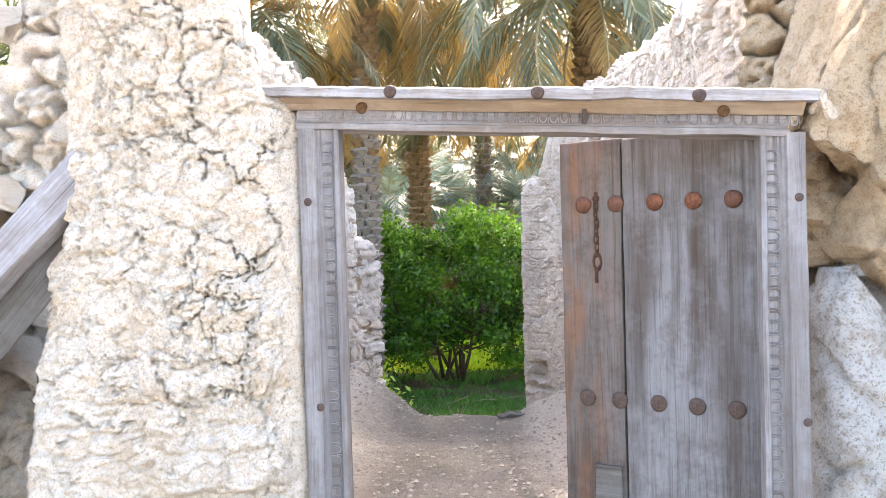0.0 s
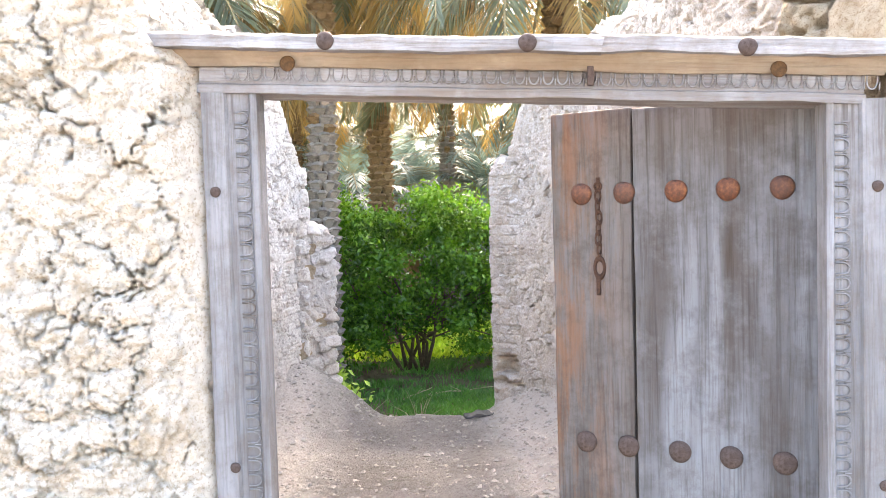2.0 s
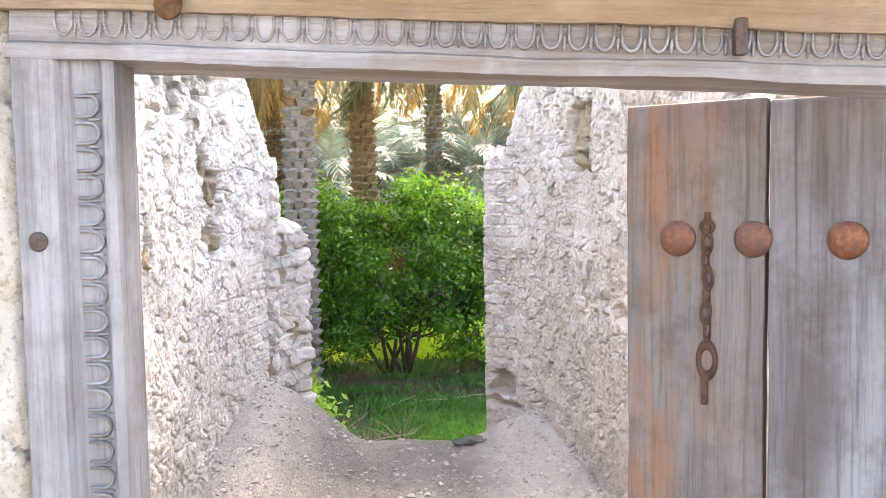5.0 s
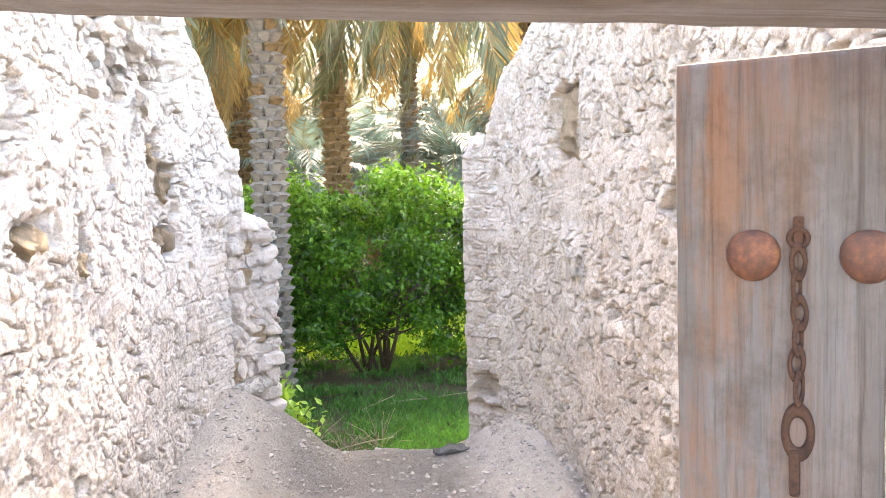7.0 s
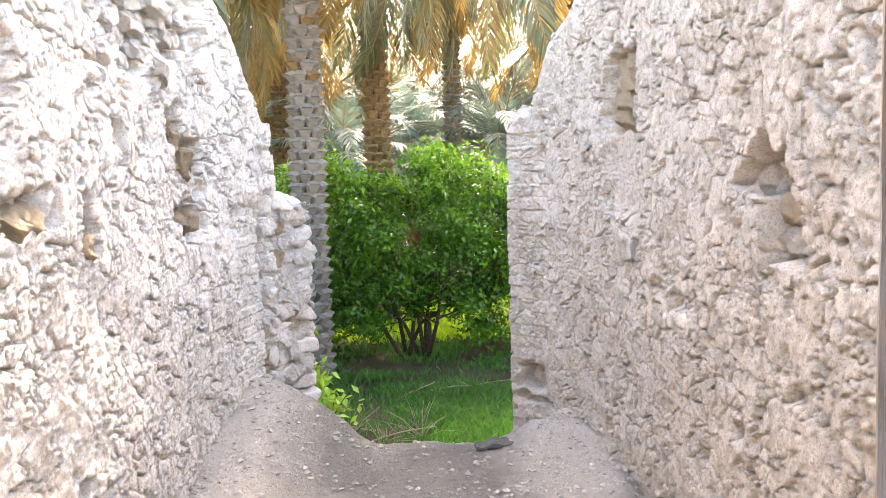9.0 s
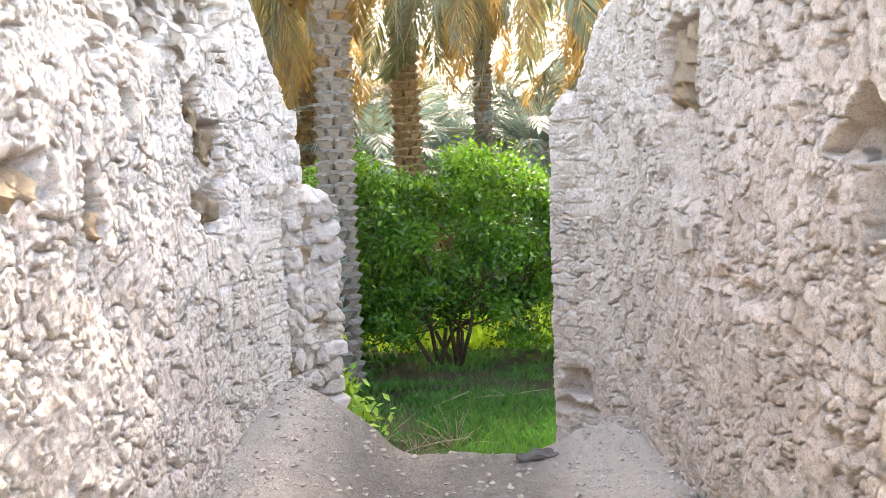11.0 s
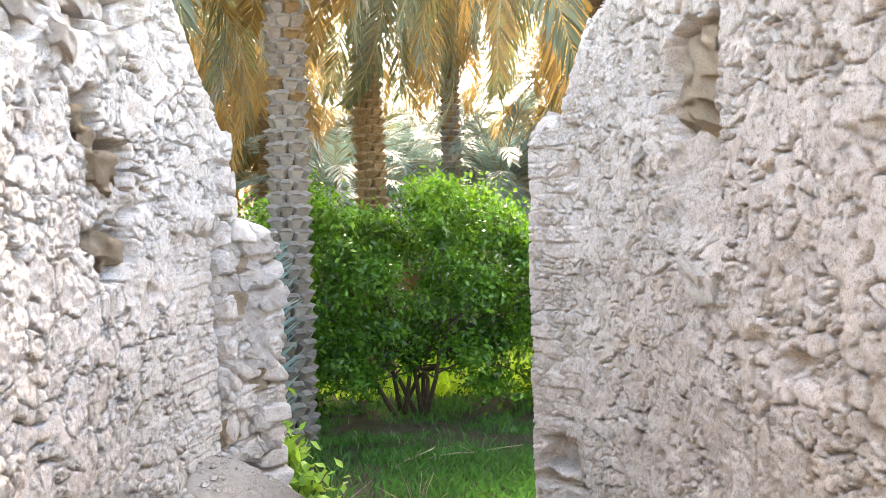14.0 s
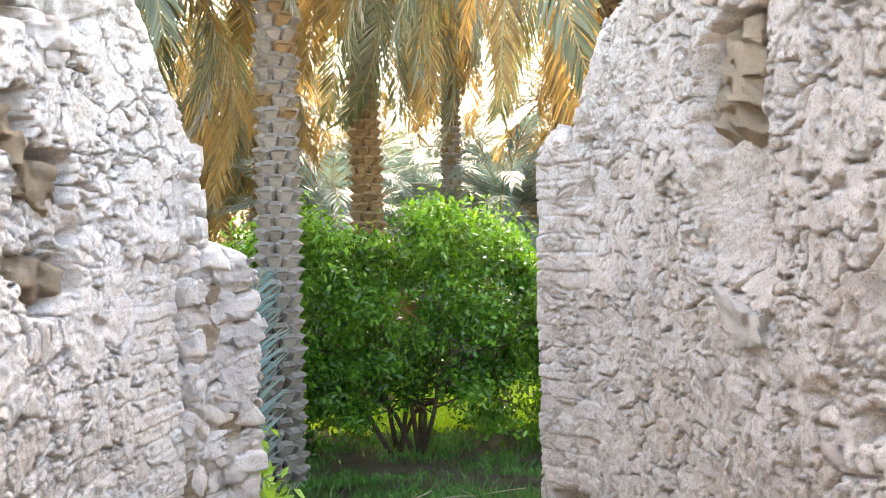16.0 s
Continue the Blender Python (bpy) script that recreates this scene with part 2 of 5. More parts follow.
def part(name, data, parent, label="", m=None):
    ob = new(name, data)
    ob.parent = parent
    if m is not None:
        ob.matrix_basis = m
    if label:
        ob["label"] = label
    return ob


def empty(name, m, label, category, group="", kind=""):
    ob = new(name)
    ob.empty_display_size = 0.1
    ob.matrix_world = m
    return tagged(ob, label, category, group, kind)


def hashed(ix, iy, salt):
    h = np.sin(ix * 127.1 + iy * 311.7 + salt * 74.7) * 43758.5453
    return h - np.floor(h)


def value_noise(x, y, salt):
    ix, iy = np.floor(x), np.floor(y)
    fx, fy = x - ix, y - iy
    fx, fy = fx * fx * (3 - 2 * fx), fy * fy * (3 - 2 * fy)
    a, b = hashed(ix, iy, salt), hashed(ix + 1, iy, salt)
    c, d = hashed(ix, iy + 1, salt), hashed(ix + 1, iy + 1, salt)
    return (a * (1 - fx) + b * fx) * (1 - fy) + (c * (1 - fx) + d * fx) * fy - 0.5


def fbm(x, y, salt, octaves=4, gain=0.5):
    out, amp = 0, 1.0
    for o in range(octaves):
        out = out + amp * value_noise(x * 2 ** o, y * 2 ** o, salt + o * 3.1)
        amp *= gain
    return out


def cell_noise(x, y, salt, tilts=False):
    """Distances to the nearest and second nearest jittered cell point, and the nearest's chance value."""
    ix, iy = np.floor(x), np.floor(y)
    f1, f2 = np.full(x.shape, 9.0), np.full(x.shape, 9.0)
    who, ox, oy = np.zeros(x.shape), np.zeros(x.shape), np.zeros(x.shape)
    for dx in (-1, 0, 1):
        for dy in (-1, 0, 1):
            cx, cy = ix + dx, iy + dy
            px = cx + 0.1 + 0.8 * hashed(cx, cy, salt)
            py = cy + 0.1 + 0.8 * hashed(cx, cy, salt + 5.3)
            d = np.hypot(px - x, py - y)
            near = d < f1
            f2 = np.where(near, f1, np.minimum(f2, d))
            who = np.where(near, hashed(cx, cy, salt + 9.9), who)
            ox, oy = np.where(near, x - px, ox), np.where(near, y - py, oy)
            f1 = np.where(near, d, f1)
    if tilts:
        tx, ty = 0.7 * np.cos(who * 91.7), -0.28 + 0.6 * np.sin(who * 57.3)
        return f1, f2, who, ox * tx + oy * ty
    return f1, f2, who


def smooth(a, b, x):
    t = np.clip((x - a) / (b - a), 0, 1)
    return t * t * (3 - 2 * t)


def rubble(s, z, salt, size=(0.10, 0.075), lump=0.024, crack=1.0, crisp=0.16, gaps=1.0):
    """Relief of mud-covered rubble, in metres: rounded lumps that stand out unevenly, thin open joints, on a wavy face."""
    wx = s + 0.035 * fbm(s * 8, z * 8, salt + 1) + 0.010 * fbm(s * 26, z * 26, salt + 71, 3)
    wz = z + 0.035 * fbm(s * 8 + 9, z * 8, salt + 2) + 0.010 * fbm(s * 26 + 5, z * 26, salt + 72, 3)
    f1, f2, who, tilt = cell_noise(wx / size[0], wz / size[1], salt, True)
    e = f2 - f1
    soft = smooth(-0.20, 0.20, fbm(s * 2.4, z * 2.4, salt + 60))
    d = lump * (0.40 * smooth(0.0, 0.22, e) + 0.75 * (who - 0.5) + 0.55 * tilt) * (0.35 + 0.80 * soft)
    d = d - gaps * 0.075 * (1 - smooth(0.02, crisp, e)) * smooth(0.02, 0.14, fbm(s * 9, z * 9, salt + 66, 3))
    gx = wx / (size[0] * 0.45) + 0.25 * fbm(s * 28, z * 28, salt + 21, 3)
    gz = wz / (size[1] * 0.45) + 0.25 * fbm(s * 28 + 7, z * 28, salt + 22, 3)
    g1, g2, who2, tilt2 = cell_noise(gx, gz, salt + 20, True)
    d = d + lump * (0.16 * smooth(0.0, 0.22, g2 - g1) + 0.30 * (who2 - 0.5) + 0.20 * tilt2)
    d = d - gaps * 0.034 * (1 - smooth(0.02, 0.22, g2 - g1)) * smooth(0.07, 0.17, fbm(s * 13, z * 13, salt + 33, 3))
    d = d - 0.030 * (who > 0.945) * smooth(0.10, 0.4, e)
    h1, h2, _ = cell_noise(wx / 0.26 + 0.25 * fbm(s * 9, z * 9, salt + 6), wz / 0.22 + 0.25 * fbm(s * 9, z * 9, salt + 16), salt + 40)
    d = d - crack * 0.036 * (1 - smooth(0.005, 0.05, h2 - h1)) * smooth(0.0, 0.12, fbm(s * 2.8, z * 2.8, salt + 8))
    return d + 0.050 * fbm(s * 1.6, z * 1.6, salt + 3, 4) + 0.010 * fbm(s * 11, z * 11, salt + 5, 3) + 0.0065 * fbm(s * 32, z * 32, salt + 4, 4, 0.7) + 0.003 * fbm(s * 75, z * 75, salt + 68, 1)


def path_of(points, step, fine=None):
    """A polyline rounded and cut into even steps, wider ones outside the fine stretch: places, arc lengths, normals to its left."""
    p = np.array(points, float)
    for _ in range(3):
        q = np.empty((2 * len(p), 2))
        q[0::2][:-1], q[1::2][:-1] = p[:-1] * 0.75 + p[1:] * 0.25, p[:-1] * 0.25 + p[1:] * 0.75
        q = q[:-2]
        p = np.vstack([p[:1], q, p[-1:]])
    s = np.concatenate([[0], np.cumsum(np.hypot(*np.diff(p, axis=0).T))])
    if fine:
        lo, hi = fine[0], min(fine[1], s[-1])
        ends = [np.linspace(a, b, max(2, int((b - a) / h)), endpoint=False) for a, b, h in ((0, lo, 6 * step), (lo, hi, step), (hi, s[-1], 6 * step)) if b > a]
        t = np.concatenate(ends + [[s[-1]]])
    else:
        t = np.linspace(0, s[-1], max(4, int(s[-1] / step)) + 1)
    out = np.stack([np.interp(t, s, p[:, 0]), np.interp(t, s, p[:, 1])], 1)
    g = np.gradient(out, axis=0)
    g /= np.linalg.norm(g, axis=1)[:, None]
    return out, t, np.stack([-g[:, 1], g[:, 0]], 1)


def rough_wall(name, points, tops, thick, side, step, salt, mat, relief, base=-0.75, label="", jag=0.10, by_y=False, fine=None, low=-0.06):
    """A thick ruined wall along a plan line: relief on its face, a broken top, a rougher back.
    tops: (distance along the line, height). side: +1 when the seen face lies to the line's left."""
    line, s, nrm = path_of(points, step, fine)
    nrm = nrm * side
    top = np.interp(line[:, 1] if by_y else s, *zip(*tops))
    c1, c2, who = cell_noise(s / 0.16, s * 0 + salt, salt)
    top = top + jag * (who - 0.5) + 0.5 * jag * fbm(s * 9, s * 0, salt + 2)
    level = np.concatenate([np.linspace(base, low, 16, endpoint=False), np.linspace(low, max(top), int((max(top) - low) / step) + 1)])
    nz = len(level) - 1
    nt, nb = 10, 14
    S = np.repeat(s[:, None], nz + 1, 1)
    Z = np.minimum(level[None, :], top[:, None])
    D = relief(S, Z, line[:, 1][:, None] + 0 * S)
    D = D - 0.05 * smooth(0.12, 0.0, top[:, None] - Z)
    rows = [np.stack([line[:, 0][:, None] + nrm[:, 0][:, None] * D, line[:, 1][:, None] + nrm[:, 1][:, None] * D, Z], 2)]
    w = np.linspace(0, 1, nt + 1)[1:]
    S2 = np.repeat(s[:, None], nt, 1)
    W = -0.05 - thick * w[None, :] + 0 * S2
    f1, f2, who = cell_noise(S2 / 0.13, W / 0.13, salt + 7)
    up = 0.05 * np.sqrt(np.clip(f2 - f1, 0, 1)) * (0.3 + who) + 0.08 * fbm(S2 * 4, W * 4, salt + 8) - 0.03
    rows.append(np.stack([line[:, 0][:, None] + nrm[:, 0][:, None] * W, line[:, 1][:, None] + nrm[:, 1][:, None] * W, top[:, None] + up], 2))
    vb = np.linspace(1, 0, nb + 1)[1:]
    S3 = np.repeat(s[:, None], nb, 1)
    Z3 = base + (top[:, None] - base) * vb[None, :]
    B = -0.05 - thick + 0.05 * fbm(S3 * 5, Z3 * 5, salt + 11)
    rows.append(np.stack([line[:, 0][:, None] + nrm[:, 0][:, None] * B, line[:, 1][:, None] + nrm[:, 1][:, None] * B, Z3], 2))
    G = np.concatenate(rows, 1)
    n, m = G.shape[:2]
    verts = G.reshape(-1, 3).tolist()
    idx = np.arange(n * m).reshape(n, m)
    a, b, c, d = idx[:-1, :-1], idx[1:, :-1], idx[1:, 1:], idx[:-1, 1:]
    quads = np.stack([a, b, c, d], -1).reshape(-1, 4)
    if side > 0:
        quads = quads[:, ::-1]
    faces = quads.tolist()
    for col in (0, n - 1):
        ring = idx[col].tolist()
        faces.append(ring if (col == 0) == (side < 0) else ring[::-1])
    me = mesh_of(name, verts, faces, mat)
    ob = tagged(new(name, me), label, "wall", "", "structure")
    return ob


def box_bm(x0, x1, y0, y1, z0, z1, bevel=0.004, cuts=0, wobble=0.0, salt=0):
    bm = bmesh.new()
    bmesh.ops.create_cube(bm, size=1)
    for vtx in bm.verts:
        vtx.co = Vector((x0 + (x1 - x0) * (vtx.co.x + 0.5), y0 + (y1 - y0) * (vtx.co.y + 0.5), z0 + (z1 - z0) * (vtx.co.z + 0.5)))
    if bevel:
        bmesh.ops.bevel(bm, geom=bm.edges[:], offset=bevel, segments=2, affect="EDGES", profile=0.6)
    if cuts:
        long = max((x1 - x0, 0), (y1 - y0, 1), (z1 - z0, 2))[1]
        eds = [e for e in bm.edges if abs((e.verts[0].co - e.verts[1].co)[long]) > 0.6 * (x1 - x0, y1 - y0, z1 - z0)[long]]
        bmesh.ops.subdivide_edges(bm, edges=eds, cuts=cuts, use_grid_fill=True)
    if wobble:
        for vtx in bm.verts:
            n = noise.noise_vector(vtx.co * 6 + Vector((salt * 3.7, salt, 0)))
            n2 = noise.noise_vector(vtx.co * 22 + Vector((salt, 0, 0)))
            vtx.co += n * wobble + n2 * wobble * 0.5
    return bm


def tube(points, radii, sides=8):
    """Verts and faces of a tapered tube along points."""
    verts, faces = [], []
    pts = [Vector(p) for p in points]
    for i, p in enumerate(pts):
        d = (pts[min(i + 1, len(pts) - 1)] - pts[max(i - 1, 0)]).normalized()
        side = d.cross(Vector((0.31, 0.93, 0.2))).normalized()
        up = side.cross(d)
        for k in range(sides):
            an = 2 * math.pi * k / sides
            verts.append(tuple(p + (side * math.cos(an) + up * math.sin(an)) * radii[i]))
    for i in range(len(pts) - 1):
        for k in range(sides):
            k2 = (k + 1) % sides
            faces.append((i * sides + k, i * sides + k2, (i + 1) * sides + k2, (i + 1) * sides + k))
    faces.append(tuple(range(sides))[::-1])
    faces.append(tuple(range((len(pts) - 1) * sides, len(pts) * sides)))
    return verts, faces


def join(lists):
    verts, faces = [], []
    for v, f in lists:
        o = len(verts)
        verts += v
        faces += [tuple(i + o for i in q) for q in f]
    return verts, faces


def stone_mesh(name, salt, mat, rough=0.34, cuts=3):
    """A broken angular stone about 1 across, its edges slightly worn."""
    bm = bmesh.new()
    bmesh.ops.create_cube(bm, size=1)
    bmesh.ops.subdivide_edges(bm, edges=bm.edges[:], cuts=cuts, use_grid_fill=True)
    for vtx in bm.verts:
        c = vtx.co.copy()
        c = c.lerp(c.normalized() * 0.56, 0.16)
        c += noise.noise_vector(c * 1.6 + Vector((salt * 4.1, salt, 3))) * rough * 0.75 + noise.noise_vector(c * 4.2 + Vector((salt, 7, 3))) * rough * 0.34
        vtx.co = c
    return from_bm(name, bm, mat, False)


# ---- ground ----
def spread(lo, hi, step, reach):
    inner = np.arange(lo, hi + step / 2, step)
    out, d = [], step
    x = 0.0
    while x < reach:
        d *= 1.25
        x += d
        out.append(x)
    out = np.array(out)
    return np.concatenate([lo - out[::-1], inner, hi + out])


def ground_height(x, y):
    """Trodden earth in the passage, heaped at the broken wall, dropping to the garden beyond it."""
    z = 0.03 * fbm(x * 0.9, y * 0.9, 3) + 0.0 * x
    left = smooth(0.10, 1.0, -x) * smooth(5.9, 7.75, y)
    right = smooth(0.5, 1.05, x) * smooth(7.0, 7.9, y)
    z = z + 0.46 * left + 0.20 * right
    z = z + 0.16 * smooth(0.75, 1.15, np.abs(x)) * smooth(2.9, 3.4, y) * smooth(8.3, 7.2, y) * (0.5 + fbm(x * 2, y * 2, 8))
    lip = 7.72 + 0.16 * fbm(x * 2.5, x * 0, 5) + 0.22 * smooth(0.2, 0.9, -x)
    drop = smooth(0.0, 0.75, y - lip)
    z = z * (1 - drop) + (-0.62 + 0.05 * fbm(x * 0.7, y * 0.7, 9)) * drop
    z = z + (0.022 * fbm(x * 4, y * 4, 6) + 0.012 * fbm(x * 14, y * 14, 7)) * (1 - 0.5 * drop)
    ridge = np.exp(-((y - 11.75 - 0.12 * np.sin(x * 1.3)) / 0.13) ** 2)
    z = z + 0.09 * ridge
    return z * smooth(400, 60, np.hypot(x, y)) + 0


gx, gy = spread(-1.5, 1.7, 0.028, 600), spread(2.4, 9.0, 0.028, 600)
X, Y = np.meshgrid(gx, gy, indexing="ij")
Zg = ground_height(X, Y)
gi = np.arange(X.size).reshape(X.shape)
gq = np.stack([gi[:-1, :-1], gi[1:, :-1], gi[1:, 1:], gi[:-1, 1:]], -1).reshape(-1, 4).tolist()
ground = tagged(new("ground", mesh_of("ground", np.stack([X, Y, Zg], -1).reshape(-1, 3).tolist(), gq, DIRT)), "trodden pale earth floor falling to a green garden", "ground", "", "structure")


def ground_at(x, y):
    return float(ground_height(np.array([float(x)]), np.array([float(y)]))[0])


# ---- ruined walls ----
def hollow(S, Z, s0, z0, w, h, depth, soft=0.02):
    return -depth * smooth(w / 2 + soft, w / 2 - soft, np.abs(S - s0)) * smooth(h / 2 + soft, h / 2 - soft, np.abs(Z - z0))


def relief_left(S, Z, Y):
    d = rubble(S, Z, 11, (0.096, 0.086), 0.0105, 0.8, 0.17, 0.55)
    jag = 0.16 * fbm(S * 9, Z * 9, 77, 3)
    y, z = Y + jag * 0.6, Z + jag * 0.6
    # broken-out upper part with bare masonry in it
    out = smooth(5.60, 5.72, y) * smooth(7.20, 7.10, y) * smooth(0.0, 0.035, z - 2.15 - 0.13 * smooth(6.32, 6.42, y))
    f1, f2, who = cell_noise(S / 0.15 + 0.25 * fbm(S * 7, Z * 7, 91), Z / 0.105, 92)
    d = d * (1 - 0.5 * out) + out * (-0.15 + 0.04 * smooth(0.0, 0.3, f2 - f1) + 0.09 * who - 0.09 * (1 - smooth(0.02, 0.18, f2 - f1)))
    # stepped recess beside the corner, a slot and smaller gaps
    for y0, y1, z0, z1, dep in ((6.58, 6.78, 1.86, 2.08, 0.10), (6.70, 7.08, 1.75, 1.93, 0.15), (6.70, 7.05, 1.43, 1.62, 0.11), (6.66, 7.06, 1.62, 1.75, 0.04), (5.45, 5.60, 1.47, 1.70, 0.22), (5.81, 5.93, 1.84, 2.00, 0.14), (4.88, 5.02, 2.02, 2.18, 0.09), (4.90, 5.16, 1.59, 1.71, 0.06), (5.20, 5.27, 1.62, 1.72, 0.07)):
        d = d + hollow(y, z, (y0 + y1) / 2, (z0 + z1) / 2, y1 - y0, z1 - z0, dep)
    # the worn end: thin level courses first, then bare stones behind an open joint
    wob = 0.05 * fbm(S * 6, Z * 6, 78, 3)
    courses = smooth(7.38, 7.44, Y + wob) * smooth(7.87, 7.84, Y + wob) * smooth(1.62, 1.48, Z + wob)
    zc = Z + 0.012 * fbm(S * 9, Z * 3, 79, 3)
    row = np.floor(zc / 0.062)
    joint = smooth(0.0, 0.16, np.abs(zc / 0.062 - row - 0.5) * -1 + 0.5)
    d = d * (1 - 0.45 * courses) + courses * (-0.045 + 0.007 * joint + 0.018 * (hashed(row, row * 0 + np.floor(S / 0.19 + row * 0.4), 80) - 0.5))
    core = smooth(7.84, 7.88, Y + wob)
    f1, f2, who = cell_noise(S / 0.155 + 0.2 * fbm(S * 7, Z * 7, 32), Z / 0.125, 31)
    d = d * (1 - 0.4 * core) + core * (0.035 * smooth(0.0, 0.35, f2 - f1) + 0.05 * who - 0.055 - 0.07 * (1 - smooth(0.02, 0.14, f2 - f1)))
    return d - 0.07 * smooth(0.030, 0.010, np.abs(Y + wob - 7.865)) * smooth(1.75, 1.6, Z)


def relief_right(S, Z, Y):
    d = rubble(S, Z, 23, (0.088, 0.084), 0.0100, 0.8, 0.17, 0.50)
    jag = 0.13 * fbm(S * 9, Z * 9, 87, 3)
    y, z = Y + jag * 0.5, Z + jag * 0.4
    # tall recess: bare stones above, smoother mud below that runs out to nothing
    upper = smooth(6.58, 6.61, y) * smooth(7.04, 7.00, y + 0.30 * np.clip(Z - 2.12, 0, 1)) * smooth(1.92, 1.95, z) * smooth(2.34, 2.30, z)
    lower = smooth(6.59, 6.62, y) * smooth(7.07, 6.98, y) * smooth(1.36, 1.58, z) * smooth(1.97, 1.93, z)
    d = d * (1 - 0.7 * np.maximum(upper, lower)) - 0.115 * upper - 0.10 * lower * (1 - 0.55 * smooth(6.7, 7.05, Y))
    d = d - 0.10 * smooth(6.60, 6.62, y) * smooth(6.70, 6.67, y) * smooth(1.68, 1.70, z) * smooth(1.80, 1.77, z)
    # pointed niche, its nearer half open down to a sill
    half = 0.275 * np.clip((1.86 - Z) / 0.20, 0, 1) * smooth(1.62, 1.66, Z)
    point = smooth(0.02, -0.01, np.abs(Y + 0.2 * jag - 5.175) - half)
    sill = smooth(4.86, 4.89, y) * smooth(5.20, 5.17, y) * smooth(1.41, 1.44, z) * smooth(1.70, 1.66, z)
    d = d * (1 - 0.6 * np.maximum(point, sill)) - np.maximum(0.22 * point * (1 - 0.6 * smooth(5.2, 5.42, Y)), 0.15 * sill)
    d = d - 0.85 * smooth(4.92, 4.94, y) * smooth(5.19, 5.16, y) * smooth(1.635, 1.65, z) * smooth(1.765 + 0.25 * np.abs(y - 5.10), 1.745 + 0.25 * np.abs(y - 5.10), z)
    for y0, z0, w, h, dep in ((6.03, 1.12, 0.16, 0.08, 0.06), (6.27, 1.17, 0.10, 0.08, 0.04), (5.35, 0.755, 0.11, 0.07, 0.07), (4.87, 1.04, 0.14, 0.06, 0.05), (4.45, 2.02, 0.10, 0.08, 0.05), (8.02, 0.33, 0.17, 0.16, 0.24), (7.98, 0.17, 0.32, 0.05, 0.09), (7.36, 2.27, 0.06, 0.05, 0.05), (7.93, 1.80, 0.10, 0.12, 0.06), (7.90, 2.02, 0.12, 0.05, 0.06)):
        d = d + hollow(y, z, y0, z0, w, h, dep)
    # the worn end in thin level courses
    end = smooth(7.80, 7.90, Y + 0.06 * fbm(S * 5, Z * 5, 88))
    zc = Z + 0.016 * fbm(S * 8, Z * 3, 89, 3)
    row = np.floor(zc / 0.085)
    joint = smooth(0.0, 0.12, 0.5 - np.abs(zc / 0.085 - row - 0.5))
    return d * (1 - 0.40 * end) + end * (-0.03 + 0.007 * joint + 0.020 * (hashed(row, np.floor(S / 0.2 + row * 0.37), 90) - 0.5))


LEFT_LINE = [(-1.12, 3.20), (-1.12, 4.0), (-1.10, 5.2), (-1.07, 6.4), (-1.03, 7.0), (-0.96, 7.45), (-0.87, 7.80), (-0.80, 8.02), (-0.70, 8.13), (-0.59, 8.21)]
RIGHT_LINE = [(1.10, 2.95), (1.20, 3.6), (1.26, 5.0), (1.24, 6.0), (1.17, 7.0), (1.05, 7.6), (0.91, 7.95), (0.72, 8.15)]
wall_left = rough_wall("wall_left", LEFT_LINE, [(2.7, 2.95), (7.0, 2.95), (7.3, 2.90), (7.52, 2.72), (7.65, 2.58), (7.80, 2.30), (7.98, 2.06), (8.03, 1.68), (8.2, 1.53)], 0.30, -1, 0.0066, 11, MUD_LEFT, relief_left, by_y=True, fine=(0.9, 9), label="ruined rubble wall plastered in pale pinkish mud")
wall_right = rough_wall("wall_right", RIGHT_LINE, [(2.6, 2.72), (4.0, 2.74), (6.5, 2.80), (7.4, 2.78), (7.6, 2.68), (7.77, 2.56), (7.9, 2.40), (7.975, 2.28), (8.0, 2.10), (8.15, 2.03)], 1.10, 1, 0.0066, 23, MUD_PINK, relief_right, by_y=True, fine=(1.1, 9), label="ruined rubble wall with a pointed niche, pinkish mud")


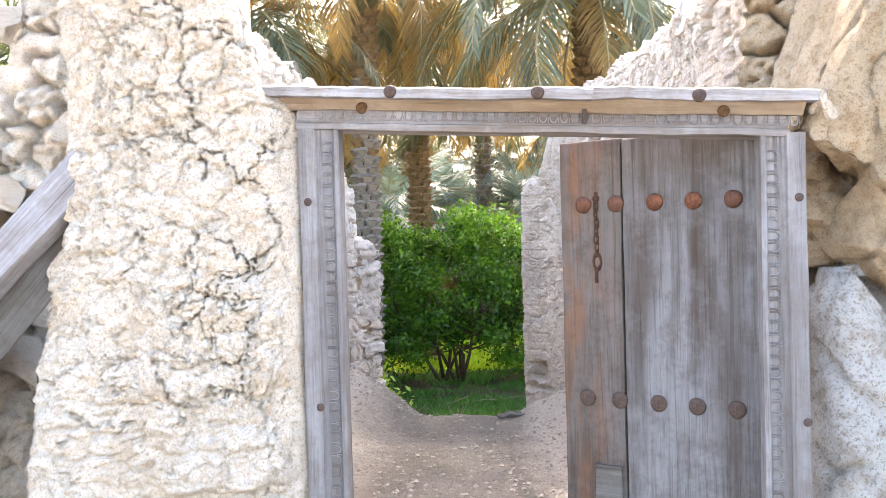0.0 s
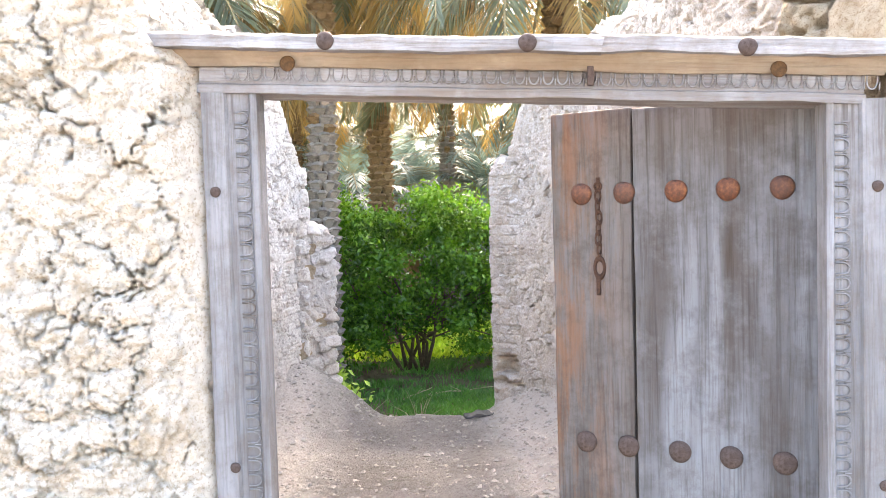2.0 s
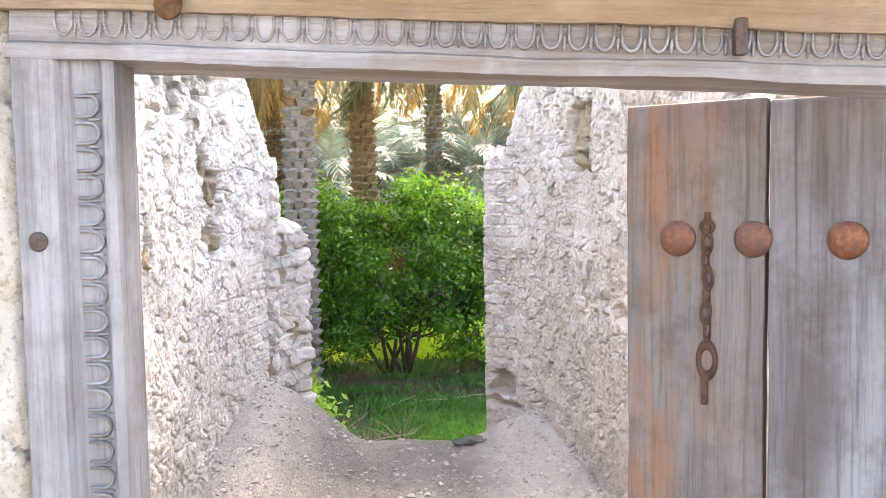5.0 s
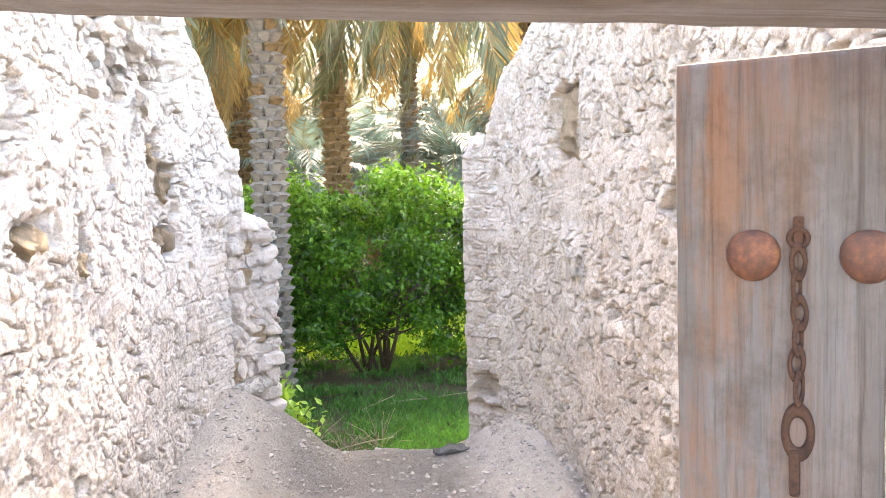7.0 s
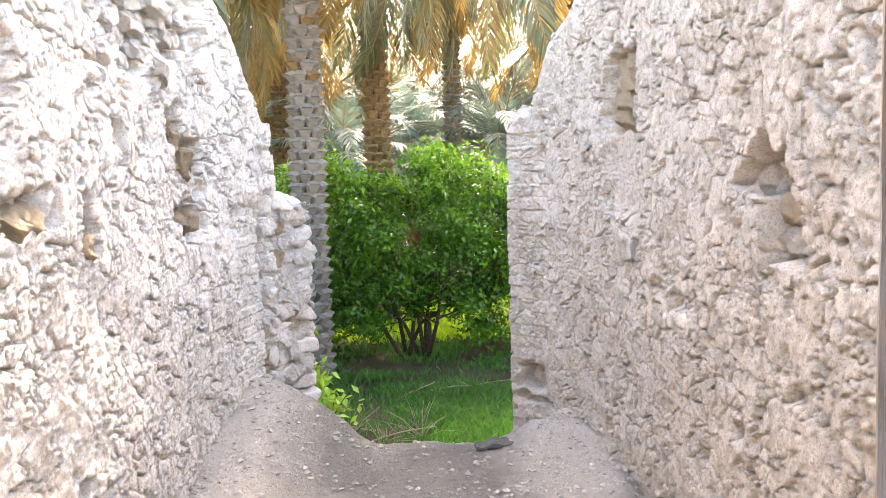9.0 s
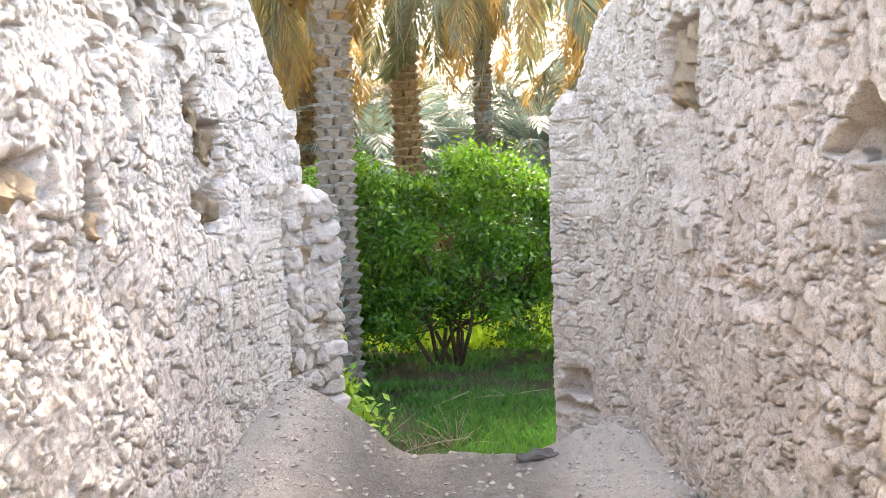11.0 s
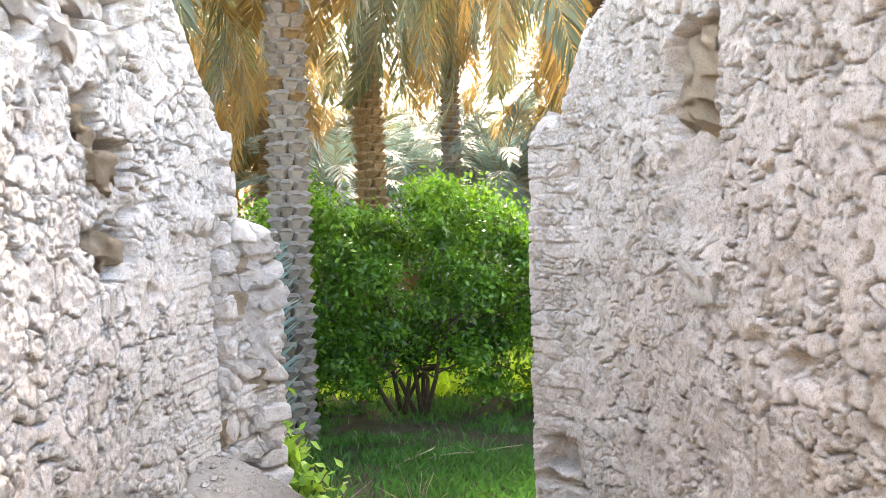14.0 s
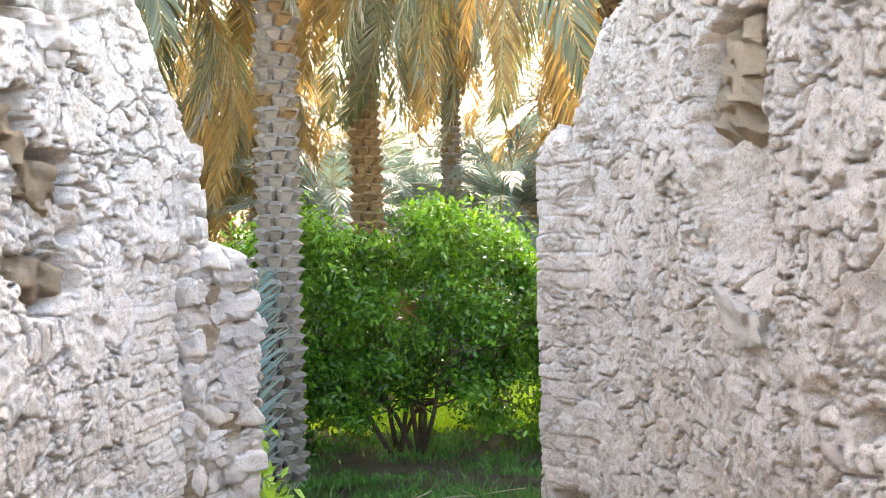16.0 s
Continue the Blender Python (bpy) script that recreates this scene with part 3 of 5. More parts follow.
def relief_front(S, Z, Y):
    """Thick lumpy mud render: broad bulges, shallow flaked lumps, and long branching cracks."""
    a, b = S + 0.05 * fbm(S * 6, Z * 6, 50), Z + 0.05 * fbm(S * 6 + 4, Z * 6, 49)
    f1, f2, who, tilt = cell_noise(a / 0.13, b / 0.10, 51, True)
    d = 0.018 * (0.5 * smooth(0.0, 0.35, f2 - f1) + 0.6 * (who - 0.5) + 0.8 * tilt)
    g1, g2, who2, tilt2 = cell_noise(a / 0.046 + 0.5 * fbm(S * 25, Z * 25, 46, 3), b / 0.036 + 0.5 * fbm(S * 25 + 3, Z * 25, 45, 3), 52, True)
    d = d + 0.009 * (0.5 * smooth(0.0, 0.3, g2 - g1) + 0.8 * (who2 - 0.5) + 0.8 * tilt2) - 0.012 * (who2 > 0.96) * smooth(0.05, 0.35, g2 - g1)
    ax, bz = S + 0.07 * fbm(S * 9, Z * 9, 56, 5, 0.65), Z + 0.07 * fbm(S * 9 + 3, Z * 9, 57, 5, 0.65)
    for size, salt, deep, lo in ((0.34, 58, 0.034, -0.04), (0.17, 59, 0.024, 0.02), (0.09, 60, 0.014, 0.04)):
        h1, h2, _ = cell_noise(ax / size, bz / (size * 1.1), salt)
        d = d - deep * (1 - smooth(0.0, 0.0062 / size, h2 - h1)) * smooth(lo, lo + 0.12, fbm(S * 4, Z * 4, salt + 5))
    d = d + 0.050 * fbm(S * 3.2, Z * 3.2, 53, 3) + 0.020 * fbm(S * 12, Z * 12, 54, 3) + 0.011 * fbm(S * 30, Z * 30, 55, 5, 0.7)
    d = d * smooth(-0.05, 0.25, S) * (0.25 + 0.75 * smooth(1.02, 0.90, S))
    lower = smooth(2.0, 1.0, Z)
    d = d + 0.14 * lower * smooth(0.55, 0.15, S)
    return d + 0.035 * smooth(0.02, -0.02, np.abs(Z - 1.0 + 0.05 * fbm(S * 6, Z * 6, 97)) - 0.08) * smooth(0.60, 0.70, S) * smooth(1.0, 0.92, S)


# pier of the front wall beside the door frame; it widens towards its foot
FRONT_LINE = [(-1.22, 2.90), (-1.10, 2.58), (-0.85, 2.50), (-0.60, 2.51), (-0.43, 2.57), (-0.38, 2.72)]
wall_front_1 = rough_wall("wall_front_1", FRONT_LINE, [(0, 2.6), (0.75, 2.62), (0.85, 2.40), (0.93, 2.10), (1.3, 2.04)], 0.30, -1, 0.0040, 51, MUD_PALE, relief_front, low=0.72, label="bulging front wall of pale cracked mud plaster", jag=0.05)


def relief_back_left(S, Z, Y):
    d = rubble(S, Z, 61, (0.17, 0.12), 0.050, 0.8)
    return d + hollow(S, Z + 0.5 * (S - 4.75), 4.55, 0.95, 0.80, 1.30, 0.40, 0.06) * smooth(5.4, 5.2, S)


wall_front_2 = rough_wall("wall_front_2", [(-6.0, 3.1), (-3.0, 3.05), (-1.5, 3.0), (-0.80, 2.92)], [(0, 2.2), (3.9, 2.2), (4.5, 2.25), (4.62, 2.7), (5.1, 2.7)], 0.5, -1, 0.013, 61, MUD_PALE, relief_back_left, fine=(3.7, 6.0), label="broken front wall of loose mud-set stones", jag=0.12)


def relief_plaster(S, Z, Y):
    return 0.3 * rubble(S, Z, 71, (0.3, 0.3), 0.01, 0.5)


def relief_right_front(S, Z, Y):
    return rubble(S, Z, 62, (0.16, 0.13), 0.050, 0.8)


wall_front_3 = rough_wall("wall_front_3", [(0.99, 2.86), (1.10, 2.78), (1.30, 2.76), (2.2, 2.70), (6.0, 2.5)], [(0, 2.6), (5, 2.6)], 0.5, -1, 0.012, 72, STONE, relief_right_front, fine=(0.0, 1.3), label="ruined stone front wall beside the door", jag=0.12)
wall_plaster = rough_wall("wall_plaster", [(1.085, 2.62), (1.09, 2.46), (1.20, 2.42), (1.7, 2.40), (2.6, 2.38)], [(0, 1.50), (0.22, 1.50), (0.42, 1.25), (0.7, 1.05), (2, 1.0)], 0.25, -1, 0.012, 71, PLASTER, relief_plaster, fine=(0.0, 1.0), label="low block of whitish gypsum plaster with dirt streaks", jag=0.03)


# ---- door frame ----
FRAME = pose(-0.42, 2.578, 0.0, 0, 0, -7.06)
door_frame = empty("door_frame", FRAME, "weathered grey carved wooden door frame set in mud", "door frame")


def arches(count, pitch, wide, high, wire, mat, name):
    """A band of small raised arches side by side along x, open at the top, as carved into old frames."""
    lists = []
    rng = random.Random(4)
    for i in range(count):
        if rng.random() < 0.04:
            continue
        x0 = (i + 0.5) * pitch
        pts = []
        for k in range(9):
            an = math.pi * (k / 8)
            pts.append((x0 - wide / 2 * math.cos(an), 0, -high * 0.5 - high * 0.45 * math.sin(an)))
        pts = [(x0 - wide / 2, 0, 0)] + pts + [(x0 + wide / 2, 0, 0)]
        lists.append(tube(pts, [wire] * len(pts), 4))
        lists.append(tube([(x0 + pitch * 0.5, 0, -high * 0.55), (x0 + pitch * 0.5, 0, -high)], [wire, wire * 0.6], 4))
    v, f = join(lists)
    return mesh_of(name, v, f, mat, True)


def strip(points, length, mat, name, cuts=24, wobble=0.0015, salt=0):
    """A moulded board: a profile (y, z) drawn along x, slightly uneven."""
    verts, faces = [], []
    n = len(points)
    for i in range(cuts + 1):
        x = length * i / cuts
        for y, z in points:
            v = Vector((x, y, z))
            w = noise.noise_vector(Vector((x * 5 + salt * 9, y * 8, z * 8))) * wobble * 2 + noise.noise_vector(Vector((x * 30, y * 40 + salt, z * 40))) * wobble
            verts.append((x + (w.x * 3 if i in (0, cuts) else 0), y + w.y, z + w.z))
    for i in range(cuts):
        for k in range(n):
            k2 = (k + 1) % n
            faces.append((i * n + k, (i + 1) * n + k, (i + 1) * n + k2, i * n + k2))
    faces.append(tuple(range(n)))
    faces.append(tuple(range(cuts * n, cuts * n + n))[::-1])
    return mesh_of(name, verts, faces, mat, False)


SLOPE = 3.15
LINTEL = pose(0, 0, 1.962, 0, SLOPE, 0)
lintel = part("lintel", strip([(0.0, 0.0), (0.0, 0.018), (0.008, 0.021), (0.008, 0.066), (0.0, 0.069), (0.0, 0.084), (0.125, 0.088), (0.125, 0.0)], 1.40, WOOD_ALONG, "lintel", 60, 0.002, 1), door_frame, "grey lintel with a carved band", LINTEL @ pose(-0.005, 0, 0))
part("carved_band", arches(46, 0.0300, 0.021, 0.036, 0.0020, WOOD_ALONG, "carved_band"), lintel, "row of carved arches", pose(0.05, 0.0055, 0.063))
part("tan_fascia", strip([(-0.004, 0.0), (-0.034, 0.034), (-0.034, 0.044), (0.02, 0.044), (0.02, 0.0)], 1.515, WOOD_TAN, "tan_fascia", 60, 0.0014, 2), door_frame, "tan sheltered wood moulding", LINTEL @ pose(-0.085, 0, 0.057))
part("cap_board", strip([(-0.052, 0.002), (-0.056, 0.028), (-0.045, 0.035), (0.11, 0.038), (0.11, 0.0)], 0.99, WOOD_ALONG, "cap_board", 50, 0.0035, 3), door_frame, "chipped grey cap board", LINTEL @ pose(-0.135, -0.012, 0.084))
part("cap_board", strip([(-0.058, 0.002), (-0.062, 0.030), (-0.050, 0.036), (0.11, 0.039), (0.11, 0.0)], 0.61, WOOD_ALONG, "cap_board", 40, 0.0030, 5), door_frame, "chipped grey cap board", LINTEL @ pose(0.845, 0, 0.087))


def jamb(name, width, flip):
    """An upright: plain outer strip, carved inner strip, small inner step."""
    prof = [(0.0, 0.0), (0.052, 0.0), (0.058, 0.010), (0.066, 0.012), (0.108, 0.012), (0.114, 0.004), (0.128, 0.006), (0.130, 0.060), (0.0, 0.060)]
    prof = [(x * 0.94, y) for x, y in prof]
    if flip:
        prof = [(0.13 - x, y) for x, y in prof][::-1]
    verts, faces, cuts, n = [], [], 60, len(prof)
    for i in range(cuts + 1):
        z = -0.02 + 1.985 * i / cuts
        for x, y in prof:
            w = noise.noise_vector(Vector((x * 20 + flip * 7, y * 20, z * 5))) * 0.0022
            verts.append((x + w.x, y + w.y, z))
    for i in range(cuts):
        for k in range(n):
            k2 = (k + 1) % n
            faces.append((i * n + k, i * n + k2, (i + 1) * n + k2, (i + 1) * n + k))
    faces.append(tuple(range(n))[::-1])
    faces.append(tuple(range(cuts * n, cuts * n + n)))
    return mesh_of(name, verts, faces, WOOD_UP, False)


band_mesh = arches(60, 0.0320, 0.024, 0.030, 0.0021, WOOD_UP, "carved_band")
jamb_a = part("jamb", jamb("jamb", 0.13, False), door_frame, "grey upright with a carved strip", pose(0.0, 0.0, 0.0))
part("carved_band", band_mesh, jamb_a, "column of carved arches", pose(0.071, 0.008, 0.0, 0, -90, 0))
jamb_b = part("jamb", jamb("jamb", 0.13, True), door_frame, "grey upright with a carved strip", pose(1.308, 0.0, -0.070))
part("carved_band", band_mesh, jamb_b, "column of carved arches", pose(0.028, 0.008, 0.0, 0, -90, 0))


def dome(name, r, h, seg=20, rings=6, mat=None):
    verts, faces = [], []
    for i in range(rings):
        an = math.pi / 2 * i / rings
        for k in range(seg):
            b = 2 * math.pi * k / seg
            rr = r * math.cos(an) * (1 + 0.02 * math.sin(3 * b + i))
            verts.append((rr * math.cos(b), -h * math.sin(an), rr * math.sin(b)))
    verts.append((0, -h, 0))
    for i in range(rings - 1):
        for k in range(seg):
            k2 = (k + 1) % seg
            faces.append((i * seg + k, i * seg + k2, (i + 1) * seg + k2, (i + 1) * seg + k))
    for k in range(seg):
        faces.append(((rings - 1) * seg + k, (rings - 1) * seg + (k + 1) % seg, (rings) * seg))
    faces.append(tuple(range(seg))[::-1])
    return mesh_of(name, verts, faces, mat or RUST)


nail_mesh = dome("nail", 0.019, 0.013, mat=RUST_GREY)
for x, y, z in ((0.292, -0.067, 2.048), (0.708, -0.067, 2.026), (1.146, -0.058, 2.000)):
    part("nail", nail_mesh, door_frame, "rusty domed nail head", pose(x, y, z))
for x, z in ((0.024, 1.745), (0.044, 1.135), (1.418, 1.715), (1.43, 1.09)):
    part("nail", dome("nail", 0.012, 0.006, mat=RUST_GREY), door_frame, "rusty nail head in a bleached patch", pose(x, -0.001, z))
part("clamp", from_bm("clamp", box_bm(-0.007, 0.007, -0.012, 0.006, -0.020, 0.020, 0.003), RUST_GREY), door_frame, "small rusty iron clamp", pose(0.838, -0.004, 1.962))
for x, z in ((0.20, 2.010), (1.216, 1.956)):
    part("knot", dome("knot", 0.017, 0.004, 14, 4, KNOT), door_frame, "brown knot in the wood", pose(x, -0.024, z + 0.002))

# ---- door leaf, standing open inwards ----
LEAF_POSE = pose(0.942, 2.542, 0.0, 0, 0, 148.5)
door_leaf = empty("door_leaf", LEAF_POSE, "open weathered plank door leaf with rusty round studs", "door")


def plank(name, x0, x1, z0, z1, mat, salt, tilt=0.0):
    bm = box_bm(x0, x1, -0.022, 0.022, z0, z1, 0.005, 36, 0.0022, salt)
    for v in bm.verts:
        v.co.z += tilt * (v.co.x - x0) * (1 if v.co.z > 1 else 0)
    return from_bm(name, bm, mat)


part("plank", plank("plank", 0.005, 0.424, 0.10, 1.922, WOOD_LEAF, 2), door_leaf, "wide grey weathered plank")
part("plank", plank("plank", 0.430, 0.634, 0.10, 1.924, WOOD_STAINED, 5), door_leaf, "narrow plank stained orange brown")
stud_mesh = dome("stud", 0.0275, 0.016)
dull_mesh = dome("stud", 0.0275, 0.016, mat=RUST_GREY)
for u in (0.083, 0.201, 0.320, 0.446, 0.555):
    part("stud", stud_mesh, door_leaf, "", pose(u, 0.0215, 1.720, 0, 0, 180))
    part("stud", dull_mesh, door_leaf, "dull grey-brown stud", pose(u, 0.0215, 1.095, 0, 0, 180))


def ring_mesh(name, r, wire, stretch=1.0, seg=20):
    verts, faces = [], []
    for i in range(seg):
        b = 2 * math.pi * i / seg
        for k in range(6):
            c = 2 * math.pi * k / 6
            rr = r + wire * math.cos(c)
            verts.append((rr * math.cos(b), wire * math.sin(c), rr * math.sin(b) * stretch))
    for i in range(seg):
        for k in range(6):
            i2, k2 = (i + 1) % seg, (k + 1) % 6
            faces.append((i * 6 + k, i2 * 6 + k, i2 * 6 + k2, i * 6 + k2))
    return mesh_of(name, verts, faces, RUST_DARK)


chain = part("chain", ring_mesh("chain", 0.009, 0.0028), door_leaf, "rusty hanging door chain", pose(0.511, 0.026, 1.738))
part("staple", from_bm("staple", box_bm(-0.005, 0.005, -0.003, 0.007, -0.012, 0.018, 0.002), RUST_DARK), chain, "", pose(0, -0.006, 0.004))
link_mesh = ring_mesh("link", 0.0066, 0.0024, 2.3)
for i in range(6):
    part("link", link_mesh, chain, "", pose(0.0015 * math.sin(i * 2.1), 0.001, -0.024 - 0.0262 * i, 0, 4 * math.sin(i), 62 if i % 2 else 14))
part("hasp", ring_mesh("hasp", 0.0125, 0.0042, 1.9), chain, "", pose(0.0, -0.002, -0.202))
part("hook", from_bm("hook", box_bm(-0.005, 0.005, -0.004, 0.008, -0.03, 0.02, 0.003), RUST_DARK), chain, "", pose(0.003, -0.004, -0.240))
part("patch_batten", from_bm("patch_batten", box_bm(0.44, 0.53, 0.018, 0.036, 0.62, 0.885, 0.004, 8, 0.003, 9), WOOD_DARK), door_leaf, "dark rough batten nailed low on the plank")

# ---- leaning beams and loose stones by the frame ----
def beam(label, p, q, wide, deep, roll, mat, salt):
    p, q = Vector(p), Vector(q)
    length = (q - p).length
    bm = box_bm(0, length, -deep / 2, deep / 2, -wide / 2, wide / 2, 0.008, 24, 0.006, salt)
    ob = new("wooden_beam", from_bm("wooden_beam", bm, mat))
    rot = (q - p).to_track_quat("X", "Z").to_matrix().to_4x4()
    ob.matrix_world = Matrix.Translation(p) @ rot @ pose(0, 0, 0, roll, 0, 0)
    return tagged(ob, label, "beam", "fallen beams")


beam("grey weathered beam leaning on the front wall", (-2.00, 2.66, 0.93), (-1.03, 2.66, 1.915), 0.13, 0.07, -18, WOOD_ALONG, 3)
# the lower beam's shade is painted in by giving it the dark wood
beam("beam leaning under a paler one, its shade put into dark wood", (-1.98, 2.74, 0.72), (-1.02, 2.74, 1.85), 0.15, 0.07, 20, WOOD_DARK, 8)


def big_stone(label, place, size, turn, salt, mat=STONE, rough=1.0):
    """A split block: a cube cut by chance planes, then chipped along its edges and roughened."""
    rng = random.Random(salt)
    planes = [(Vector((rng.gauss(0, 1), rng.gauss(0, 1), rng.gauss(0, 1))).normalized(), rng.uniform(0.34, 0.50)) for _ in range(13)]
    bm = bmesh.new()
    bmesh.ops.create_cube(bm, size=1)
    bmesh.ops.subdivide_edges(bm, edges=bm.edges[:], cuts=38, use_grid_fill=True)
    off = Vector((salt * 5.1, salt * 2.3, salt))
    for v in bm.verts:
        c = v.co.copy()
        for n, d in planes:
            over = c.dot(n) - d - 0.03 * noise.noise(c * 5 + off)
            if over > 0:
                c -= n * over
        way = c.normalized()
        c += noise.noise_vector(c * 2.2 + off) * 0.06 * rough - way * max(0.0, 0.10 - abs(noise.noise(c * 2.6 + off))) * 0.55 * rough
        c += noise.noise_vector(c * 8 + off) * 0.022 + noise.noise_vector(c * 19 + off) * 0.014 + noise.noise_vector(c * 42 + off) * 0.009
        v.co = Vector((c.x * size[0], c.y * size[1], c.z * size[2])) * 1.12
    ob = new("rough_stone", from_bm("rough_stone", bm, mat, True))
    ob.matrix_world = pose(*place, *turn)
    return tagged(ob, label, "stone", "stones of the front wall")


big_stone("large overhanging sandy stone with a flaked edge", (1.30, 2.52, 2.08), (0.46, 0.40, 0.64), (0, 12, 0), 1.3)
big_stone("sandy stone wedged under a larger one", (1.33, 2.52, 1.60), (0.34, 0.38, 0.34), (0, 0, 20), 2.1)
big_stone("small stone plugging the corner over the frame", (1.065, 2.43, 1.955), (0.075, 0.10, 0.09), (0, 20, 0), 3.3, MUD_PALE, 0.4)
for i, (x, z, w) in enumerate(((1.11, 1.80, 0.12), (1.12, 1.70, 0.13), (1.15, 1.61, 0.12), (1.10, 1.55, 0.10), (1.17, 1.74, 0.12))):
    big_stone("small brownish stone packed beside the frame", (x, 2.68, z), (w, 0.20, w * 0.95), (10 * i, 25 * i, 40 * i), 4.0 + i, STONE, 0.5)


# ---- palms ----
def frond_mesh(name, length, bend, pairs, leaflet, mat, salt, rise=0.0):
    """A feather leaf from the origin along +x that bends down; mats: leaflet, rib."""
    rng = random.Random(salt)
    n = 16
    pts, p, an = [], Vector((0, 0, 0)), 0.0
    for i in range(n + 1):
        pts.append(p.copy())
        an = -radians(bend) * (i / n) ** 1.25
        p = p + Vector((math.cos(an), 0.02 * math.sin(i * 0.7 + salt), math.sin(an))) * (length / n)
    v, f = tube(pts, [0.022 * (1 - 0.85 * i / n) + 0.003 for i in range(n + 1)], 4)
    which = [1] * len(f)
    for k in range(pairs):
        t = 0.12 + 0.88 * (k + 0.3 * rng.random()) / pairs
        q = t * n
        i = min(int(q), n - 1)
        base = pts[i].lerp(pts[i + 1], q - i)
        d = (pts[i + 1] - pts[i]).normalized()
        side, up = Vector((0, 1, 0)), d.cross(Vector((0, 1, 0))) * -1
        size = leaflet * (0.45 + 0.75 * math.sin(math.pi * min(1, 0.12 + t * 0.95))) * rng.uniform(0.85, 1.12)
        for sgn in (-1, 1):
            fwd = rng.uniform(0.55, 0.95) + 0.6 * t
            way = (d * fwd + side * sgn * rng.uniform(0.75, 1.0) + up * rng.uniform(-0.25, 0.35)).normalized()
            droop = Vector((0, 0, -1)) * size * rng.uniform(0.15, 0.42)
            w = 0.013
            wide = way.cross(up).normalized() * w
            mid = base + way * size * 0.5 + droop * 0.25
            tip = base + way * size * 0.93 + droop
            o = len(v)
            v += [tuple(base - wide * 0.4), tuple(mid - wide), tuple(tip), tuple(mid + wide), tuple(base + wide * 0.4)]
            f.append((o, o + 1, o + 2, o + 3, o + 4))
            which.append(0)
    return mesh_of(name, v, f, [mat, RACHIS], False, which)


FRONDS = {}
for key, mat in (("green", FROND), ("dry", FROND_DRY), ("blue", FROND_BLUE)):
    FRONDS[key] = [frond_mesh("frond", le, be, 62, lf, mat, i + 3) for i, (le, be, lf) in enumerate(((2.9, 75, 0.50), (3.1, 100, 0.48), (2.6, 62, 0.46), (2.8, 118, 0.52)))]


def stub_mesh(name, mat, w=0.155, h=0.120, out=0.095):
    """The cut base of an old palm leaf: a wedge, thick at its top, facing +x."""
    v = [(-0.03, -w * 0.30, -h), (-0.03, w * 0.30, -h), (0.006, w * 0.12, -h * 0.9), (0.006, -w * 0.12, -h * 0.9),
         (-0.03, -w * 0.52, h * 0.35), (-0.03, w * 0.52, h * 0.35), (out * 0.75, w * 0.50, h * 0.10), (out * 0.75, -w * 0.50, h * 0.10),
         (out, -w * 0.32, h * 0.26), (out, w * 0.32, h * 0.26), (out * 0.25, w * 0.30, h * 0.52), (out * 0.25, -w * 0.30, h * 0.52)]
    f = [(0, 3, 2, 1), (0, 4, 7, 3), (3, 7, 6, 2), (2, 6, 5, 1), (7, 8, 9, 6), (8, 11, 10, 9), (4, 11, 8, 7), (6, 9, 10, 5), (4, 5, 10, 11), (0, 1, 5, 4)]
    return mesh_of(name, v, f, mat, False)


